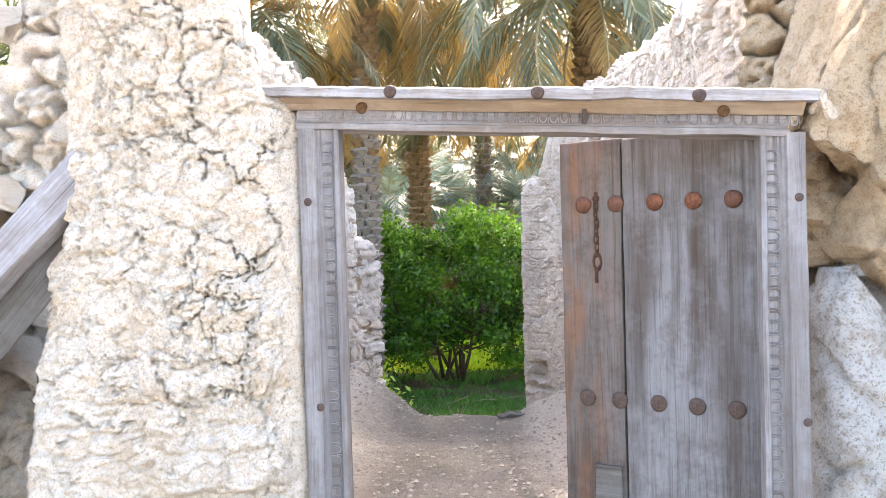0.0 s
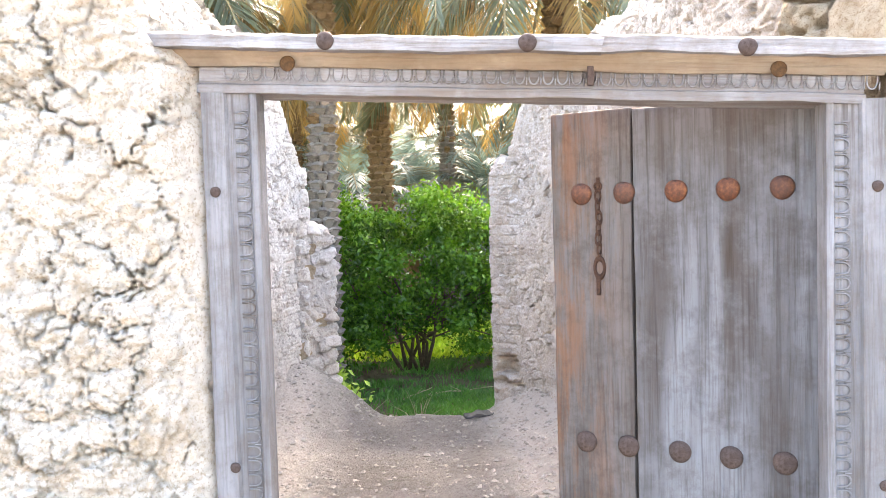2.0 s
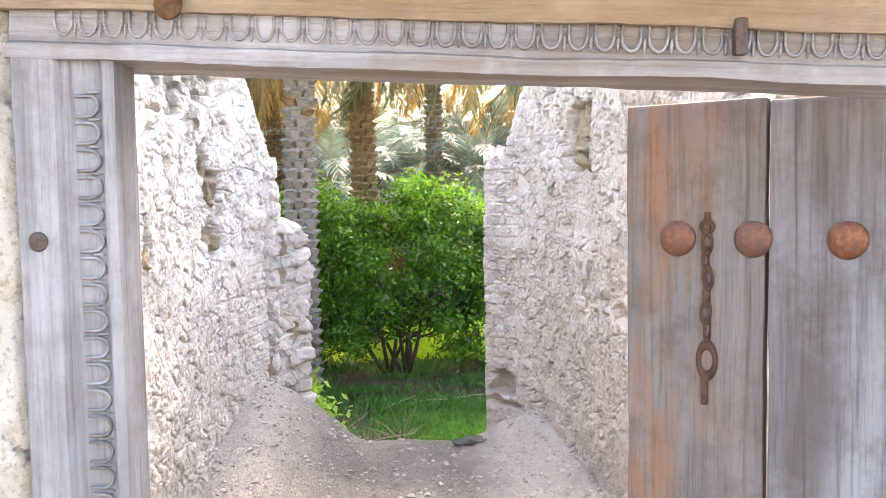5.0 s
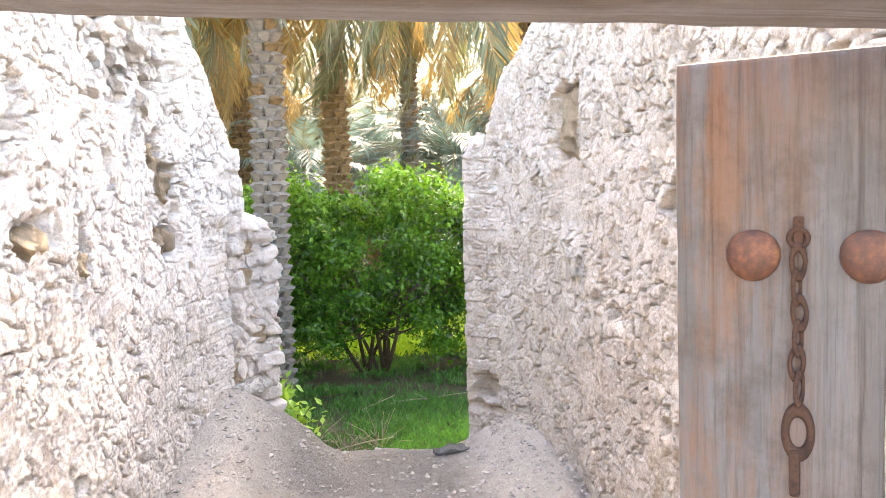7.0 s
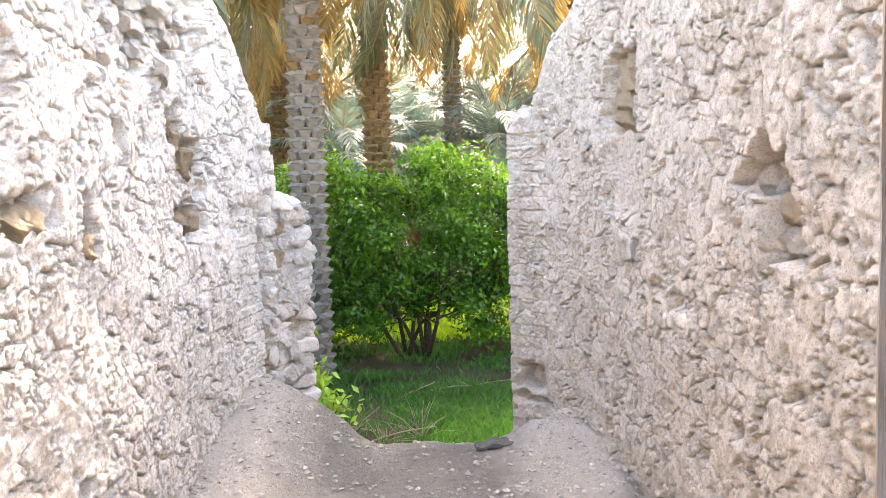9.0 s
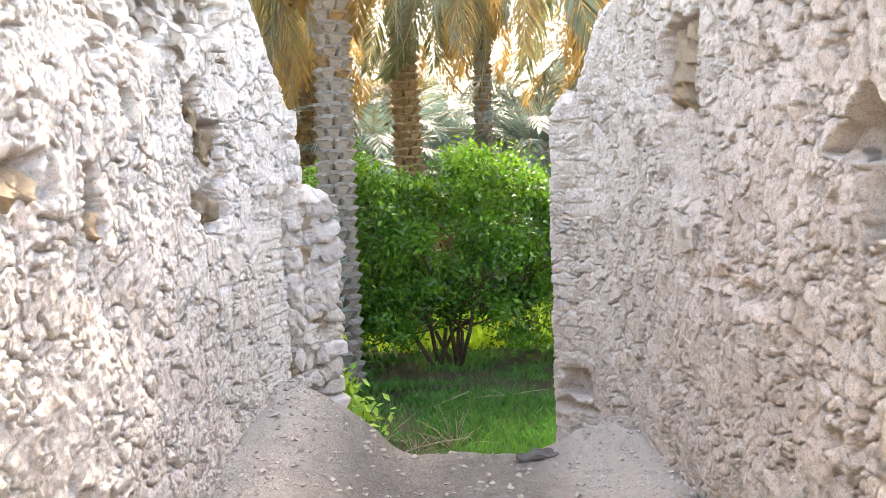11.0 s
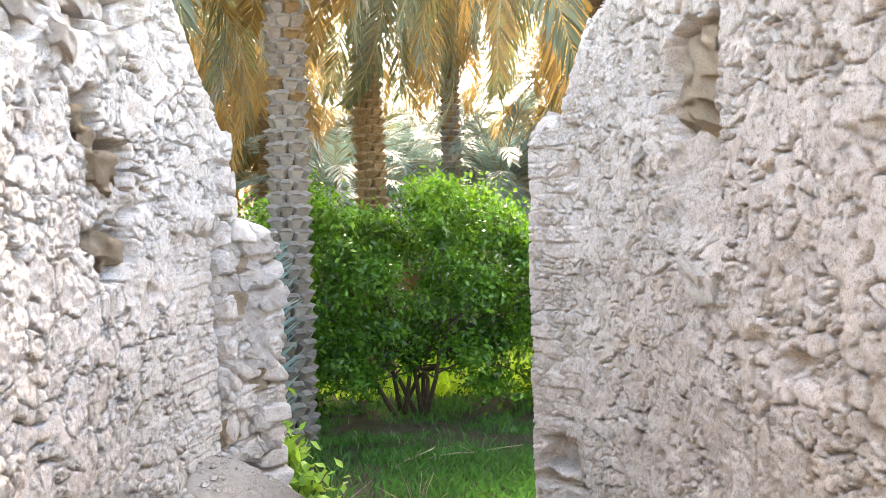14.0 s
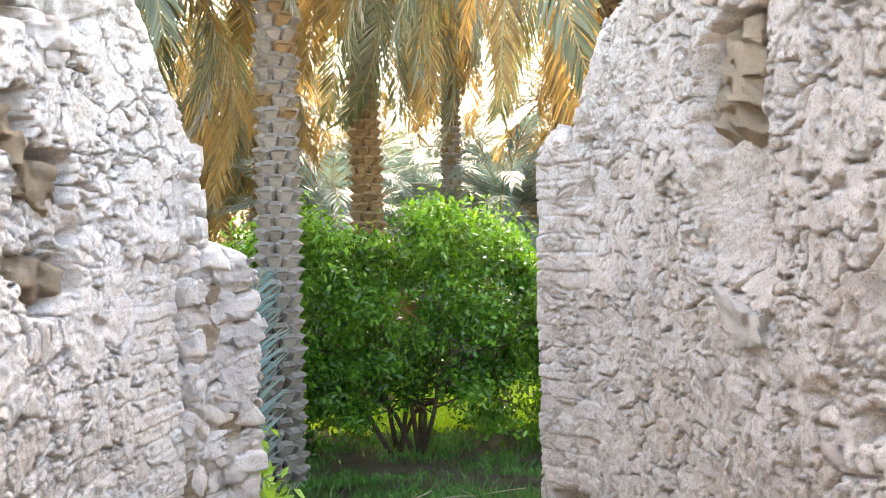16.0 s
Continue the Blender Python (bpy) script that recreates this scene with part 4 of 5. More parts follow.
def palm(place, height, radius, lean, barks, crown, label, seed, singles=False, group="date palms"):
    """A date palm: trunk with leaf stubs, and a crown of fronds.
    crown: (key, count, steepest, flattest) rows, in degrees above the level at the base of a frond."""
    rng = random.Random(seed)
    x, y = place
    z0 = ground_at(x, y) - 0.05
    tree = empty("palm_tree", pose(x, y, z0), label, "palm tree", group)
    n = 14
    axis = [Vector((lean[0] * (i / n) ** 1.4, lean[1] * (i / n) ** 1.4, height * i / n)) for i in range(n + 1)]
    v, f = tube(axis, [radius * (1.12 - 0.27 * min(1, i / n * 1.3)) - 0.035 for i in range(n + 1)], 14)
    part("trunk", mesh_of("trunk", v, f, BARK_DARK if singles else barks[-1]), tree)
    stubs = [stub_mesh("leaf_stub", b) for b in barks[:2]]
    rows = int(height / 0.118)
    rest = []
    for r in range(rows):
        z = 0.1 + r * 0.118
        q = z / height * n
        i = min(int(q), n - 1)
        c = axis[i].lerp(axis[i + 1], q - i)
        rad = radius * (1.12 - 0.27 * min(1, z / height * 1.3)) - 0.030
        around = 7
        for k in range(around):
            an = 360 * (k + 0.5 * (r % 2) + rng.uniform(-0.08, 0.08)) / around + r * 2
            m = pose(c.x + rad * math.cos(radians(an)), c.y + rad * math.sin(radians(an)), z + rng.uniform(-0.012, 0.012), 0, rng.uniform(-6, 10), an)
            sc = radius / 0.19
            m = m @ Matrix.Diagonal((rng.uniform(0.75, 1.15), sc * rng.uniform(0.92, 1.08), rng.uniform(0.9, 1.1), 1))
            me = stubs[0 if z + rng.uniform(-0.9, 0.9) < height * 0.60 else 1]
            facing = math.sin(radians(an)) < 0.25
            if singles and facing and z < 3.9:
                part("leaf_stub", me, tree, "", m)
            else:
                rest.append((me, m))
    vv, ff, mi = [], [], []
    for me, m in rest:
        o = len(vv)
        vv += [tuple(m @ w.co) for w in me.vertices]
        ff += [tuple(i + o for i in pl.vertices) for pl in me.polygons]
        mi += [0 if me == stubs[0] else 1] * len(me.polygons)
    tagged(part("stub_cover", mesh_of("stub_cover", vv, ff, list(barks[:2]), False, mi), tree, "cut leaf bases all over the trunk"), kind="stuff")
    top = axis[-1]
    k = 0
    for key, count, hi, lo in crown:
        for i in range(count):
            e = hi + (lo - hi) * (i + rng.random() * 0.8) / count
            az = k * 137.5 + rng.uniform(-14, 14)
            k += 1
            part("frond", rng.choice(FRONDS[key]), tree, {"dry": "yellowed drooping frond", "blue": "blue-green frond"}.get(key, ""),
                 pose(top.x + 0.1 * math.cos(radians(az)), top.y + 0.1 * math.sin(radians(az)), top.z + rng.uniform(-0.25, 0.1), rng.uniform(-15, 15), -e, az) @ Matrix.Scale(rng.uniform(0.85, 1.1), 4))
    return tree


GREY, BROWN = (BARK_GREY, BARK_BROWN, BARK_BROWN), (BARK_BROWN, BARK_BROWN, BARK_DARK)
palm((-1.05, 11.8), 6.6, 0.165, (0.10, 0.1), GREY, [("green", 22, 75, 5), ("dry", 12, -5, -35)], "tall date palm with a pale stub-covered trunk", 1, True)
palm((-0.33, 15.2), 6.3, 0.175, (-0.12, 0.1), BROWN, [("green", 20, 75, 5), ("dry", 14, 0, -38), ("green", 12, -5, -45)], "date palm with a brown trunk and yellow hanging fronds", 2)
palm((0.98, 20.0), 7.0, 0.165, (0.0, 0.2), (BARK_GREY, BARK_BROWN, BARK_BROWN), [("green", 20, 75, 5), ("dry", 18, 5, -50), ("green", 12, -5, -45)], "slim date palm with golden hanging fronds", 3)
palm((-2.9, 12.4), 5.4, 0.18, (0.1, 0.0), BROWN, [("green", 40, 78, -35), ("dry", 10, 0, -40)], "date palm with olive and yellow hanging fronds", 4)
palm((1.85, 10.7), 5.4, 0.18, (0.0, 0.0), BROWN, [("green", 48, 78, -20), ("dry", 8, -10, -35)], "date palm with long grey-green fronds over the wall", 5)
palm((2.9, 17.0), 6.0, 0.18, (0.1, 0.0), BROWN, [("green", 16, 75, 5), ("dry", 18, 0, -40)], "date palm with brown trunk and yellowed fronds", 6)
palm((-2.4, 19.5), 6.3, 0.18, (0.1, 0.0), BROWN, [("green", 18, 75, 5), ("dry", 14, 0, -40)], "date palm with a brown trunk", 7)
palm((0.30, 24.0), 2.7, 0.20, (0.0, 0.0), BROWN, [("blue", 54, 85, -15), ("dry", 8, -10, -35)], "young blue-green date palm with a full low crown", 8, group="young palms")
palm((2.05, 21.0), 2.6, 0.19, (0.0, 0.0), (BARK_GREY, BARK_GREY, BARK_BROWN), [("blue", 54, 85, -20), ("dry", 10, -10, -40)], "young silvery date palm with a round crown", 9, group="young palms")
palm((-1.25, 20.5), 2.3, 0.19, (0.0, 0.0), BROWN, [("blue", 50, 85, -15), ("dry", 8, -10, -40)], "young blue-green date palm behind taller ones", 10, group="young palms")
far_palm = palm((-4.0, 28.0), 4.4, 0.19, (0.1, 0.0), BROWN, [("green", 30, 80, -20), ("dry", 12, -5, -40)], "distant date palm in the grove", 11, group="distant palms")
for i, (x, y, sc) in enumerate(((-1.2, 31.0, 0.9), (2.0, 34.0, 1.0), (4.4, 28.0, 1.0), (-6.5, 33.0, 1.1), (6.8, 34.0, 1.0), (-3.2, 38.0, 1.0), (3.6, 40.0, 0.9), (-8.5, 26.0, 1.1), (8.2, 25.0, 1.1), (-5.0, 18.0, 1.0), (5.2, 19.0, 1.05), (-5.2, 9.5, 0.9), (-0.9, 26.5, 1.0), (1.9, 28.0, 1.05), (-2.6, 24.5, 1.3), (3.6, 23.0, 1.2), (-0.6, 36.0, 1.2), (-4.2, 22.0, 1.3))):
    far = copy_thing(far_palm, pose(x, y, ground_at(x, y) - 0.05, 0, 0, 67 * i) @ Matrix.Scale(sc, 4))

# low offshoot beside the trunk
def offshoot(place, count, scale, label, seed, key="blue", fan=(60, 300)):
    rng = random.Random(seed)
    x, y = place
    plant = empty("palm_offshoot", pose(x, y, ground_at(x, y)), label, "palm", "palm offshoots")
    for i in range(count):
        part("frond", FRONDS[key][2], plant, "", pose(0, 0, 0, rng.uniform(-20, 20), -rng.uniform(66, 92), fan[0] + (fan[1] - fan[0]) * (i + rng.random()) / count) @ Matrix.Scale(scale * rng.uniform(0.8, 1.1), 4))
    return plant


offshoot((-1.16, 10.1), 16, 1.0, "low blue-green palm offshoot beside a trunk", 21, "blue", (90, 275))


# ---- leaves, shrubs and grass ----
def leaf_cloud(name, centres, radii, per, size, mat, seed, flat=0.75):
    """Many small folded leaves scattered round clump centres."""
    rng = np.random.default_rng(seed)
    c = np.repeat(np.array(centres), per, 0)
    r = np.repeat(np.array(radii), per)
    n = len(c)
    p = c + rng.normal(size=(n, 3)) * r[:, None] * np.array([1, 1, flat]) * 0.55
    d = rng.normal(size=(n, 3)) + np.array([0, 0, -0.25])
    d /= np.linalg.norm(d, axis=1)[:, None]
    up = rng.normal(size=(n, 3)) * 0.8 + np.array([0, -0.25, 0.9])
    side = np.cross(d, up)
    side /= np.linalg.norm(side, axis=1)[:, None] + 1e-6
    nrm = np.cross(side, d)
    ln = size * rng.uniform(0.65, 1.25, n)[:, None]
    a = p
    b = p + d * ln * 0.45 + side * ln * 0.26 + nrm * ln * 0.06
    t = p + d * ln
    e = p + d * ln * 0.45 - side * ln * 0.26 + nrm * ln * 0.06
    verts = np.stack([a, b, t, e], 1).reshape(-1, 3).tolist()
    i = np.arange(n) * 4
    faces = np.concatenate([np.stack([i, i + 1, i + 2], 1), np.stack([i, i + 2, i + 3], 1)]).tolist()
    return mesh_of(name, verts, faces, mat, False)


def shrub(place, wide, deep, low, high, clumps, per, label, seed, mat=LEAF, stems=9, size=0.062):
    rng = random.Random(seed)
    x, y = place
    z0 = ground_at(x, y) - 0.03
    tree = empty("citrus_shrub", pose(x, y, z0), label, "shrub", "garden shrubs")
    lists, centres, radii = [], [], []
    for i in range(clumps):
        an, u = rng.uniform(0, 2 * math.pi), rng.random() ** 0.45
        v = rng.uniform(0, 1) ** 0.85
        hx = math.copysign(abs(math.cos(an)) ** 0.7, math.cos(an)) * u
        bottom = low + 0.42 - 0.85 * min(1.0, 1.6 * abs(hx)) ** 1.5
        body = math.sqrt(max(0.05, 1 - 0.30 * (2 * v - 0.85) ** 2))
        crest = 0.07 * math.sin(hx * 7.3 + seed) + 0.05 * math.sin(hx * 17.0 + 2 * seed)
        zz = bottom + (high * (1 - 0.05 * u * u + crest + 0.08 * rng.uniform(-1, 1)) - bottom) * v
        centres.append((hx * wide / 2 * body, math.sin(an) * u * deep / 2 * body, zz))
        radii.append(rng.uniform(0.11, 0.27))
    for i in range(stems):
        an = rng.uniform(0, 2 * math.pi)
        tx, ty, tz = rng.choice(centres)
        tz = max(tz, 1.2)
        b = Vector((rng.uniform(-0.22, 0.22), rng.uniform(-0.12, 0.12), 0))
        k1 = b + Vector((tx * 0.12, ty * 0.12, tz * 0.35)) + Vector((rng.uniform(-0.05, 0.05), 0, 0))
        k2 = Vector((tx * 0.45, ty * 0.45, tz * 0.7))
        lists.append(tube([b, k1, k2, (tx * 0.85, ty * 0.85, tz)], [0.030, 0.024, 0.015, 0.005], 7))
        for j in range(4):
            wx, wy, wz = rng.choice(centres)
            m = k1.lerp(k2, rng.random())
            lists.append(tube([m, m.lerp(Vector((wx, wy, wz)), 0.5) + Vector((0, 0, 0.08)), (wx * 0.9, wy * 0.9, wz)], [0.012, 0.009, 0.004], 5))
    part("trunk", mesh_of("trunk", *join(lists[::5]), BARK_DARK), tree, "several thin dark stems")
    part("limb", mesh_of("limb", *join([q for i, q in enumerate(lists) if i % 5]), BARK_DARK), tree)
    # highest clumps also get leaves whose yellower colour stands for sunlight
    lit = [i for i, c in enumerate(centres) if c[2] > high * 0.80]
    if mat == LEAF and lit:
        tagged(part("young_leaves", leaf_cloud("young_leaves", [(centres[i][0], centres[i][1], centres[i][2] + 0.06) for i in lit], [radii[i] for i in lit], per // 2, size, LEAF_SUN_TOP, seed + 1), tree, "yellow-green top leaves, sunlight put into their colour"), kind="stuff")
    tagged(part("crown", leaf_cloud("crown", centres, radii, per, size, mat, seed), tree, "dense small glossy green leaves"), kind="stuff")
    return tree


shrub((0.08, 13.1), 4.7, 2.2, 0.26, 2.36, 420, 125, "dense wide green citrus shrub on several stems", 31, size=0.075)
shrub((2.7, 13.4), 2.8, 2.2, 0.45, 2.3, 120, 90, "green citrus shrub beside a larger one", 32)
shrub((-2.9, 14.8), 2.6, 2.2, 0.45, 2.2, 110, 80, "green citrus shrub behind a palm trunk", 33)
shrub((1.6, 18.3), 3.0, 2.0, 0.5, 2.0, 100, 70, "green shrub deeper in the grove", 34)
shrub((-1.7, 17.6), 3.0, 2.0, 0.5, 1.9, 100, 70, "green shrub deeper in the grove", 35)
shrub((-5.1, 9.6), 2.8, 3.0, 0.6, 5.0, 150, 70, "tall bright green tree beyond the broken wall", 36, LEAF_FRESH, 9, 0.10)

rng = random.Random(40)
far_c = [(rng.uniform(-24, 24), rng.uniform(30, 46), rng.uniform(-0.5, 1.0) + 2.2 * rng.random() ** 2) for _ in range(420)]
tagged(new("far_foliage", leaf_cloud("far_foliage", far_c, [rng.uniform(0.5, 1.0) for _ in far_c], 60, 0.28, FROND, 41)), "far thicket of grey-green foliage in the grove", "foliage", "", "stuff")


def blades(name, count, area, high, width, mat, seed, density=None, lean=0.5):
    rng = np.random.default_rng(seed)
    x, y = rng.uniform(area[0], area[1], count * 2), rng.uniform(area[2], area[3], count * 2)
    keep = (rng.random(count * 2) < density(x, y)) if density else np.arange(count * 2) < count
    x, y = x[keep], y[keep]
    n = len(x)
    z = ground_height(x, y)
    an = rng.uniform(0, 2 * np.pi, n)
    h = high * rng.uniform(0.4, 1.25, n)
    dx, dy = np.cos(an), np.sin(an)
    w = width * rng.uniform(0.7, 1.3, n)
    ox, oy = rng.normal(size=n) * lean * h, rng.normal(size=n) * lean * h
    v = np.stack([np.stack([x - dx * w, y - dy * w, z - 0.01], 1), np.stack([x + dx * w, y + dy * w, z - 0.01], 1),
                  np.stack([x + ox * 0.4 + dx * w * 0.8, y + oy * 0.4 + dy * w * 0.8, z + h * 0.6], 1),
                  np.stack([x + ox, y + oy, z + h], 1)], 1).reshape(-1, 3).tolist()
    i = np.arange(n) * 4
    f = np.concatenate([np.stack([i, i + 1, i + 2], 1), np.stack([i, i + 2, i + 3], 1)]).tolist()
    return mesh_of(name, v, f, mat, False)


def near_grass(x, y):
    return np.clip(0.25 + 0.55 * smooth(-0.4, 0.9, x) + 0.9 * fbm(x * 1.7, y * 1.7, 55), 0.02, 1) * smooth(11.9, 11.2, y + 0.5 * fbm(x * 3, y * 3, 56))


tagged(new("garden_grass", blades("garden_grass", 26000, (-2.2, 3.2, 8.35, 11.9), 0.085, 0.006, GRASS, 51, near_grass)), "fresh green grass below the broken wall", "grass", "", "stuff")
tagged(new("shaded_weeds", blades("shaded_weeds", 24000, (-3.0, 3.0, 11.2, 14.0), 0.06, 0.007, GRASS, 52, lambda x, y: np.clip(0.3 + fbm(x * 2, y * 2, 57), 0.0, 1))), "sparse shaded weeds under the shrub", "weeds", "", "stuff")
tagged(new("sunlit_weeds", blades("sunlit_weeds", 16000, (-4.0, 4.0, 13.9, 19.0), 0.16, 0.012, GRASS_LIT, 53, lambda x, y: np.clip(0.6 + fbm(x * 1.2, y * 1.2, 58), 0.1, 1))), "weeds behind the shrub, sunlight put into their bright colour", "weeds", "", "stuff")


def tuft(place, count, length, label, seed, mat=STRAW):
    rng = random.Random(seed)
    lists = []
    for i in range(count):
        an, el = rng.uniform(0, 2 * math.pi), radians(rng.uniform(15, 80))
        le = length * rng.uniform(0.5, 1.1)
        d = Vector((math.cos(an) * math.cos(el), math.sin(an) * math.cos(el), math.sin(el)))
        p0 = Vector((rng.uniform(-0.03, 0.03), rng.uniform(-0.03, 0.03), -0.02))
        lists.append(tube([p0, p0 + d * le * 0.5, p0 + d * le - Vector((0, 0, le * 0.18))], [0.0035, 0.003, 0.001], 3))
    ob = new("dry_grass_tuft", mesh_of("dry_grass_tuft", *join(lists), mat))
    ob.location = (place[0], place[1], ground_at(*place))
    return tagged(ob, label, "grass tuft", "dry tufts")


tuft((0.10, 9.75), 26, 0.46, "pale dry grass tuft below the earth lip", 61)
tuft((-0.22, 9.55), 30, 0.36, "small brown dry tuft below the earth lip", 62)
tuft((-0.55, 9.6), 26, 0.55, "tall dry grass stalks beside a leafy plant", 63)


def leafy_plant(place, high, count, label, seed):
    rng = random.Random(seed)
    plant = empty("leafy_plant", pose(place[0], place[1], ground_at(*place)), label, "plant")
    lists, cs = [], []
    for i in range(11):
        an = rng.uniform(0, 2 * math.pi)
        t = Vector((0.32 * math.cos(an) * rng.random(), 0.25 * math.sin(an) * rng.random(), high * rng.uniform(0.55, 1.0)))
        lists.append(tube([(0, 0, -0.02), t * 0.5 + Vector((0, 0, 0.05)), t], [0.010, 0.007, 0.003], 5))
        cs += [tuple(t), tuple(t * 0.8), tuple(t * 0.6)]
    part("stem", mesh_of("stem", *join(lists), BARK_DARK), plant)
    part("foliage", leaf_cloud("foliage", cs, [0.13] * len(cs), count, 0.10, LEAF_FRESH, seed), plant)
    return plant


leafy_plant((-0.78, 9.15), 0.85, 14, "young plant with fresh yellow-green leaves", 71)
leafy_plant((-1.05, 9.6), 0.95, 14, "young plant with fresh yellow-green leaves", 72)


def twig(p, q, r, label, seed, mat=STRAW):
    rng = random.Random(seed)
    p, q = Vector(p), Vector(q)
    pts = [p.lerp(q, i / 6) + Vector((rng.uniform(-1, 1), rng.uniform(-1, 1), rng.uniform(-0.5, 1))) * (q - p).length * 0.025 for i in range(7)]
    side = pts[3] + Vector((rng.uniform(-0.15, 0.15), rng.uniform(-0.1, 0.1), 0.08))
    v, f = join([tube(pts, [r * (1 - 0.1 * i) for i in range(7)], 6), tube([pts[3], pts[3].lerp(side, 0.6), side], [r * 0.6, r * 0.4, r * 0.2], 5)])
    return tagged(new("dry_twig", mesh_of("dry_twig", v, f, mat)), label, "twig", "fallen twigs")


for i, (x, y, an, le) in enumerate(((-0.45, 9.5, 20, 0.7), (-0.3, 9.9, 160, 0.8), (0.2, 11.2, 10, 0.9), (-0.1, 11.0, 40, 0.5), (-0.5, 8.7, 35, 0.45))):
    dx, dy = math.cos(radians(an)) * le, math.sin(radians(an)) * le
    twig((x, y, ground_at(x, y) + 0.02), (x + dx, y + dy, ground_at(x + dx, y + dy) + 0.10), 0.010, "pale dry twig lying in the grass", 80 + i)

# ---- things lying in the passage ----
def driftwood(place, turn, label):
    bm = box_bm(-0.17, 0.17, -0.050, 0.050, -0.012, 0.014, 0.008, 14, 0.014, 4)
    for v in bm.verts:
        t = abs(v.co.x) / 0.17
        v.co.y *= 1 - 0.55 * t * t
        v.co.z += 0.02 * noise.noise(v.co * 18)
    ob = new("wood_fragment", from_bm("wood_fragment", bm, WOOD_DARK))
    ob.matrix_world = pose(place[0], place[1], ground_at(*place) + 0.018, 4, -3, turn)
    return tagged(ob, label, "wood fragment")


driftwood((0.60, 7.58), 16, "dark split piece of wood on the earth floor")


def pebbles(name, count, area, lo, hi, seed):
    rng = np.random.default_rng(seed)
    verts, faces = [], []
    base = np.array([(1, 0, 0), (0, 1, 0), (-1, 0, 0), (0, -1, 0), (0.2, 0.1, 0.8), (0, 0, -0.6), (0.7, 0.7, 0.35), (-0.6, 0.6, 0.4)])
    tri = [(0, 6, 4), (6, 1, 4), (1, 7, 4), (7, 2, 4), (2, 3, 4), (3, 0, 4), (0, 5, 6), (6, 5, 1), (1, 5, 7), (7, 5, 2), (2, 5, 3), (3, 5, 0)]
    for i in range(count):
        x, y = rng.uniform(area[0], area[1]), rng.uniform(area[2], area[3])
        if rng.random() > 0.25 + 0.75 * abs(x):
            continue
        r = lo + (hi - lo) * rng.random() ** 4
        an = rng.uniform(0, 6.3)
        q = base * (1 + 0.3 * rng.normal(size=(8, 3)))
        q = q @ np.array([(math.cos(an), math.sin(an), 0), (-math.sin(an), math.cos(an), 0), (0, 0, 0.75)]) * r
        o = len(verts)
        verts += (q + np.array([x, y, ground_at(x, y) + r * 0.25])).tolist()
        faces += [tuple(k + o for k in t) for t in tri]
    return mesh_of(name, verts, faces, PEBBLE, False)


tagged(new("pebbles", pebbles("pebbles", 9000, (-1.1, 1.2, 3.0, 7.9), 0.003, 0.023, 91)), "loose grey pebbles and crumbs on the floor", "pebbles", "", "stuff")

# ---- single stones bedded in the walls ----
STONES_LEFT = [stone_mesh("stone", 23.0 + i, MUD_LEFT) for i in range(6)]
STONES_PINK = [stone_mesh("stone", 3.0 + i, MUD_PINK) for i in range(6)]
STONES_PALE = [stone_mesh("stone", 13.0 + i, MUD_PALE) for i in range(5)]


def bed(wall, points, side, count, zone, size, meshes, seed, depth, relief):
    """Stones half sunk in a wall's face. zone: along the line, and heights."""
    rng = random.Random(seed)
    line, s, nrm = path_of(points, 0.03)
    for i in range(count):
        k = rng.randrange(int(zone[0] / 0.03), min(int(zone[1] / 0.03), len(s) - 2))
        z = rng.uniform(zone[2], zone[3])
        n = nrm[k] * side
        off = float(relief(np.array([[s[k]]]), np.array([[z]]), np.array([[line[k, 1]]]))[0, 0]) + depth
        w = size * rng.uniform(0.6, 1.35)
        yaw = math.degrees(math.atan2(n[1], n[0]))
        part("stone", rng.choice(meshes), wall, "", pose(line[k, 0] + n[0] * off, line[k, 1] + n[1] * off, z, rng.uniform(-25, 25), rng.uniform(-12, 12), yaw + rng.uniform(-15, 15)) @ Matrix.Diagonal((w * 0.7, w * 1.35, w * 0.66, 1)))


bed(wall_left, LEFT_LINE, -1, 70, (0.6, 4.2, 0.2, 2.1), 0.075, STONES_LEFT, 101, -0.030, relief_left)
bed(wall_left, LEFT_LINE, -1, 70, (2.45, 3.9, 2.24, 2.85), 0.115, STONES_LEFT, 102, -0.02, relief_left)
bed(wall_right, RIGHT_LINE, 1, 110, (0.5, 4.7, 0.1, 2.7), 0.068, STONES_PINK, 104, -0.026, relief_right)
bed(wall_front_2, [(-6.0, 3.1), (-3.0, 3.05), (-1.5, 3.0), (-0.80, 2.92)], -1, 60, (3.8, 5.0, 0.6, 2.6), 0.18, STONES_PALE, 106, -0.02, relief_back_left)


def set_stone(wall, place, size, turn, me, label=""):
    part("stone", me, wall, label, pose(*place, *turn) @ Matrix.Diagonal((*size, 1)))


# pale lump below the tall recess, and blocks left inside the pointed niche
BROWN_STONES = [stone_mesh("stone", 51.0 + i, STONE) for i in range(3)]
GYPSUM = [stone_mesh("stone", 41.0 + i, MUD_PALE, 0.3, 3) for i in range(2)]
set_stone(wall_right, (1.200, 6.84, 1.345), (0.07, 0.30, 0.12), (14, 0, 0), GYPSUM[0], "pale gypsum lump")
set_stone(wall_right, (1.206, 6.72, 1.30), (0.06, 0.22, 0.11), (-10, 0, 0), GYPSUM[1], "pale gypsum lump")
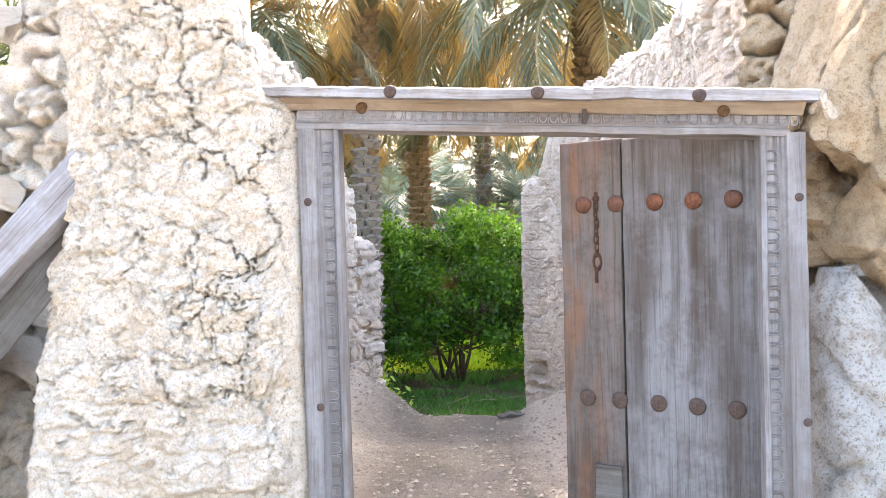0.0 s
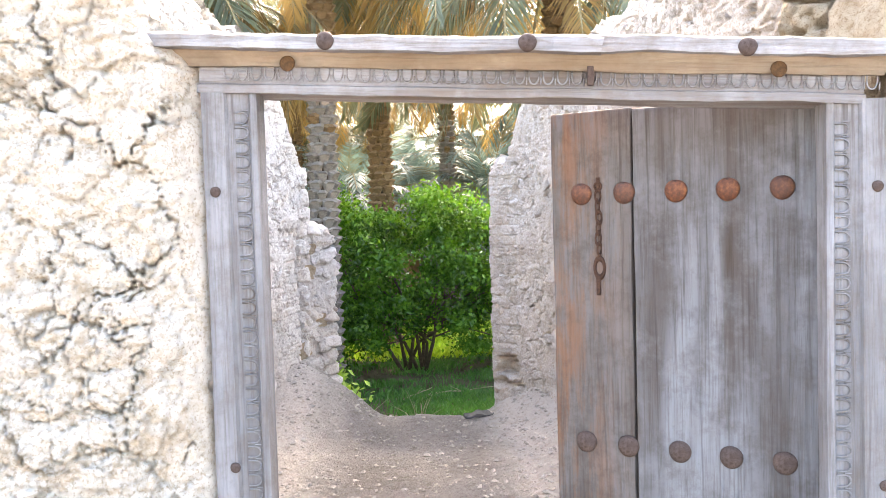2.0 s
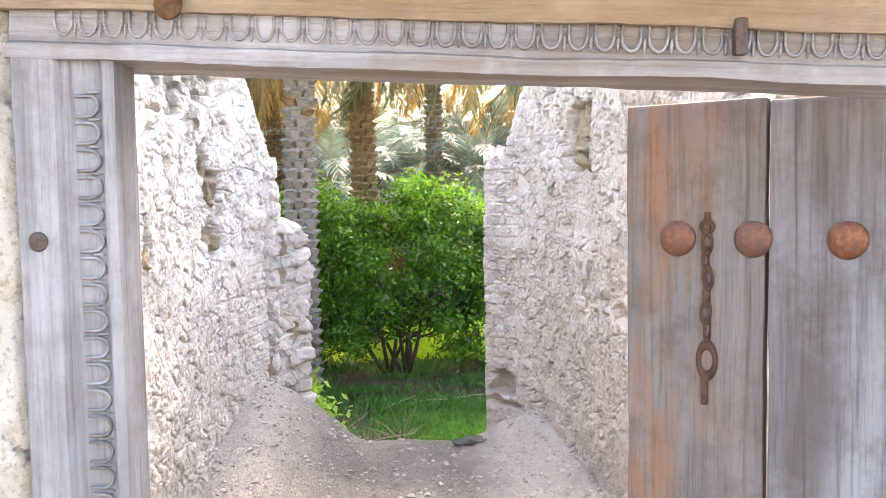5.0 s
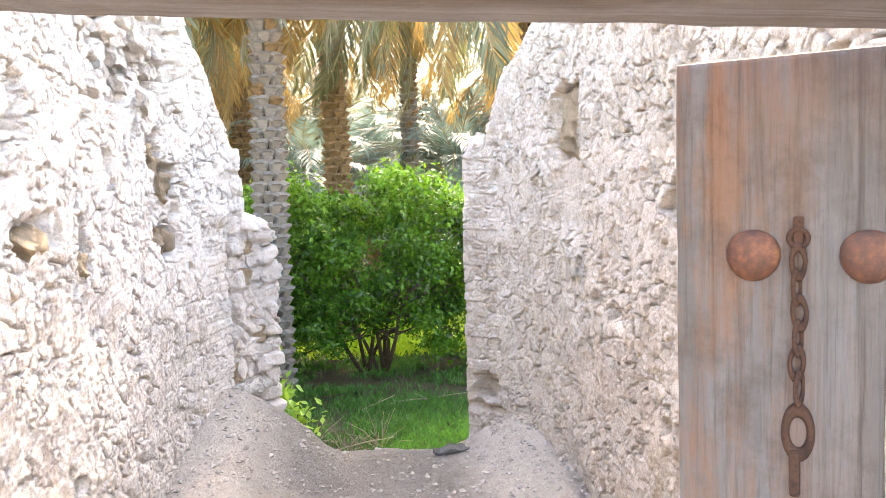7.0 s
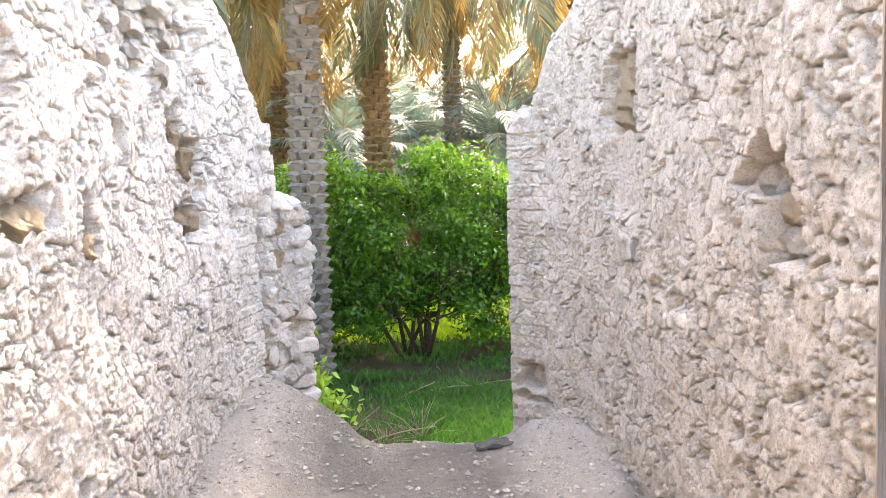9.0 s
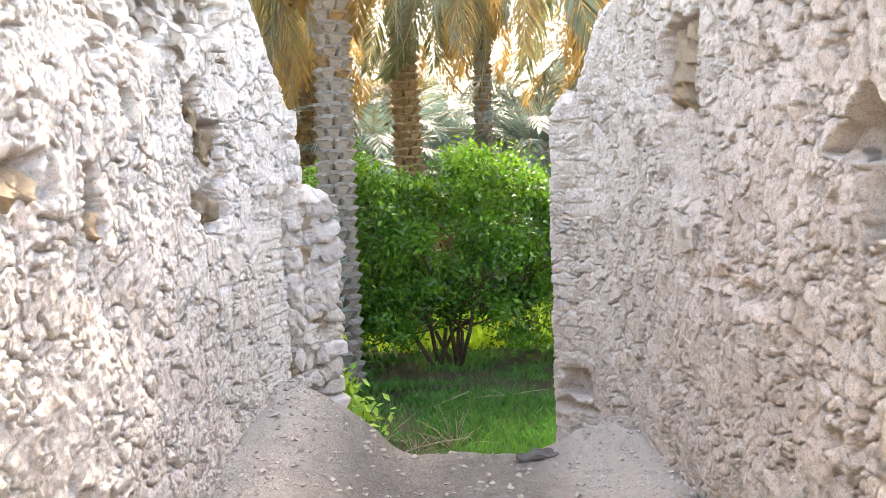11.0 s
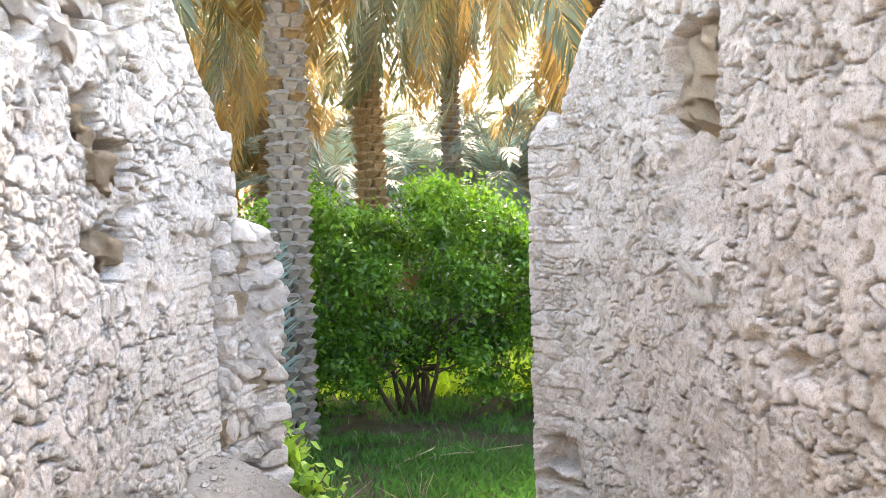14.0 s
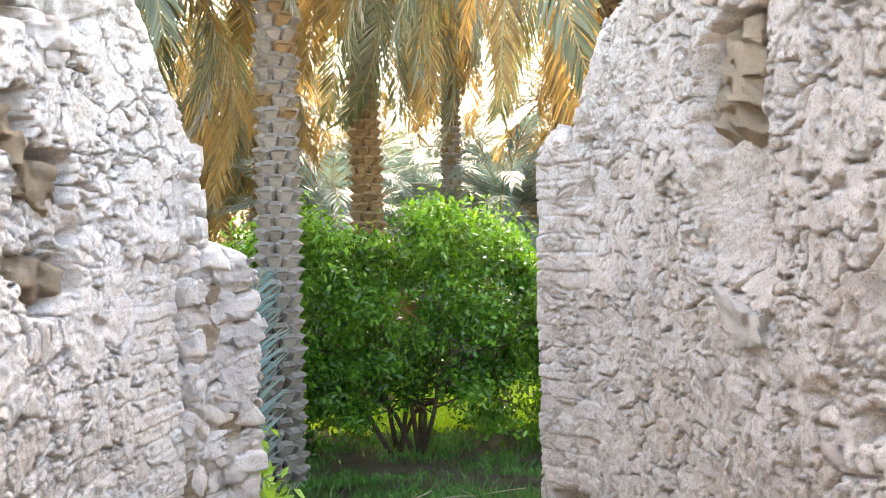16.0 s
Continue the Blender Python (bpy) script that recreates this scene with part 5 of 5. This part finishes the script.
for i, (y, z, w, h) in enumerate(((4.98, 1.50, 0.12, 0.10), (5.11, 1.49, 0.13, 0.085), (5.00, 1.59, 0.15, 0.09), (5.13, 1.575, 0.12, 0.10))):
    set_stone(wall_right, (1.395, y, z), (0.13, w, h), (0, 4 * i, 6 * i), BROWN_STONES[i % 3] if i > 1 else STONES_PINK[i])

for i, (y, z, w) in enumerate(((6.74, 2.25, 0.14), (6.87, 2.23, 0.13), (6.76, 2.15, 0.15), (6.90, 2.14, 0.16), (6.98, 2.06, 0.12), (6.78, 2.05, 0.16), (6.92, 2.04, 0.15), (6.82, 1.96, 0.15), (6.97, 1.96, 0.13))):
    set_stone(wall_right, (1.275, y, z), (0.11, w, 0.095), (5 * i, 3 * i, 8 * i), BROWN_STONES[i % 3], "bare brown stone")
for i, (y, z, w) in enumerate(((6.65, 2.00, 0.11), (6.74, 1.92, 0.12), (6.80, 1.82, 0.15), (6.95, 1.84, 0.16), (6.90, 1.78, 0.12), (6.80, 1.52, 0.15), (6.95, 1.50, 0.14), (5.53, 1.51, 0.09), (4.98, 1.63, 0.10), (5.08, 1.64, 0.09))):
    set_stone(wall_left, (-1.135 + 0.05 * (y - 6.5) * (y > 6), y, z), (0.12, w, 0.09), (-6 * i, 3 * i, 5 * i), BROWN_STONES[i % 3], "bare brown stone")


def stack(wall, points, side, y0, y1, z0, z1, meshes, seed, browns):
    """Courses of rounded bare stones in a wall's broken end, one on another."""
    rng = random.Random(seed)
    line, s, nrm = path_of(points, 0.01)
    z, r = z0, 0
    while z < z1:
        high = rng.uniform(0.085, 0.125)
        y = y0 + (0.0 if r % 2 else 0.045)
        while y < y1:
            wide = rng.uniform(0.075, 0.13)
            k = int(np.argmin(np.abs(line[:, 1] - y)))
            n = nrm[k] * side
            yaw = math.degrees(math.atan2(n[1], n[0]))
            out = rng.uniform(-0.085, -0.045)
            me = rng.choice(browns if rng.random() < 0.12 else meshes)
            part("stone", me, wall, "", pose(line[k, 0] + n[0] * out, line[k, 1] + n[1] * out, z + high / 2, rng.uniform(-14, 14), rng.uniform(-8, 8), yaw + rng.uniform(-12, 12)) @ Matrix.Diagonal((0.12, wide * 1.4, high * 0.98, 1)))
            y += wide * 0.80
        z += high
        r += 1


stack(wall_left, LEFT_LINE, -1, 7.93, 8.17, 0.36, 1.46, STONES_LEFT, 111, BROWN_STONES)
stack(wall_left, LEFT_LINE, -1, 7.80, 8.00, 1.62, 1.98, STONES_LEFT, 112, STONES_LEFT)
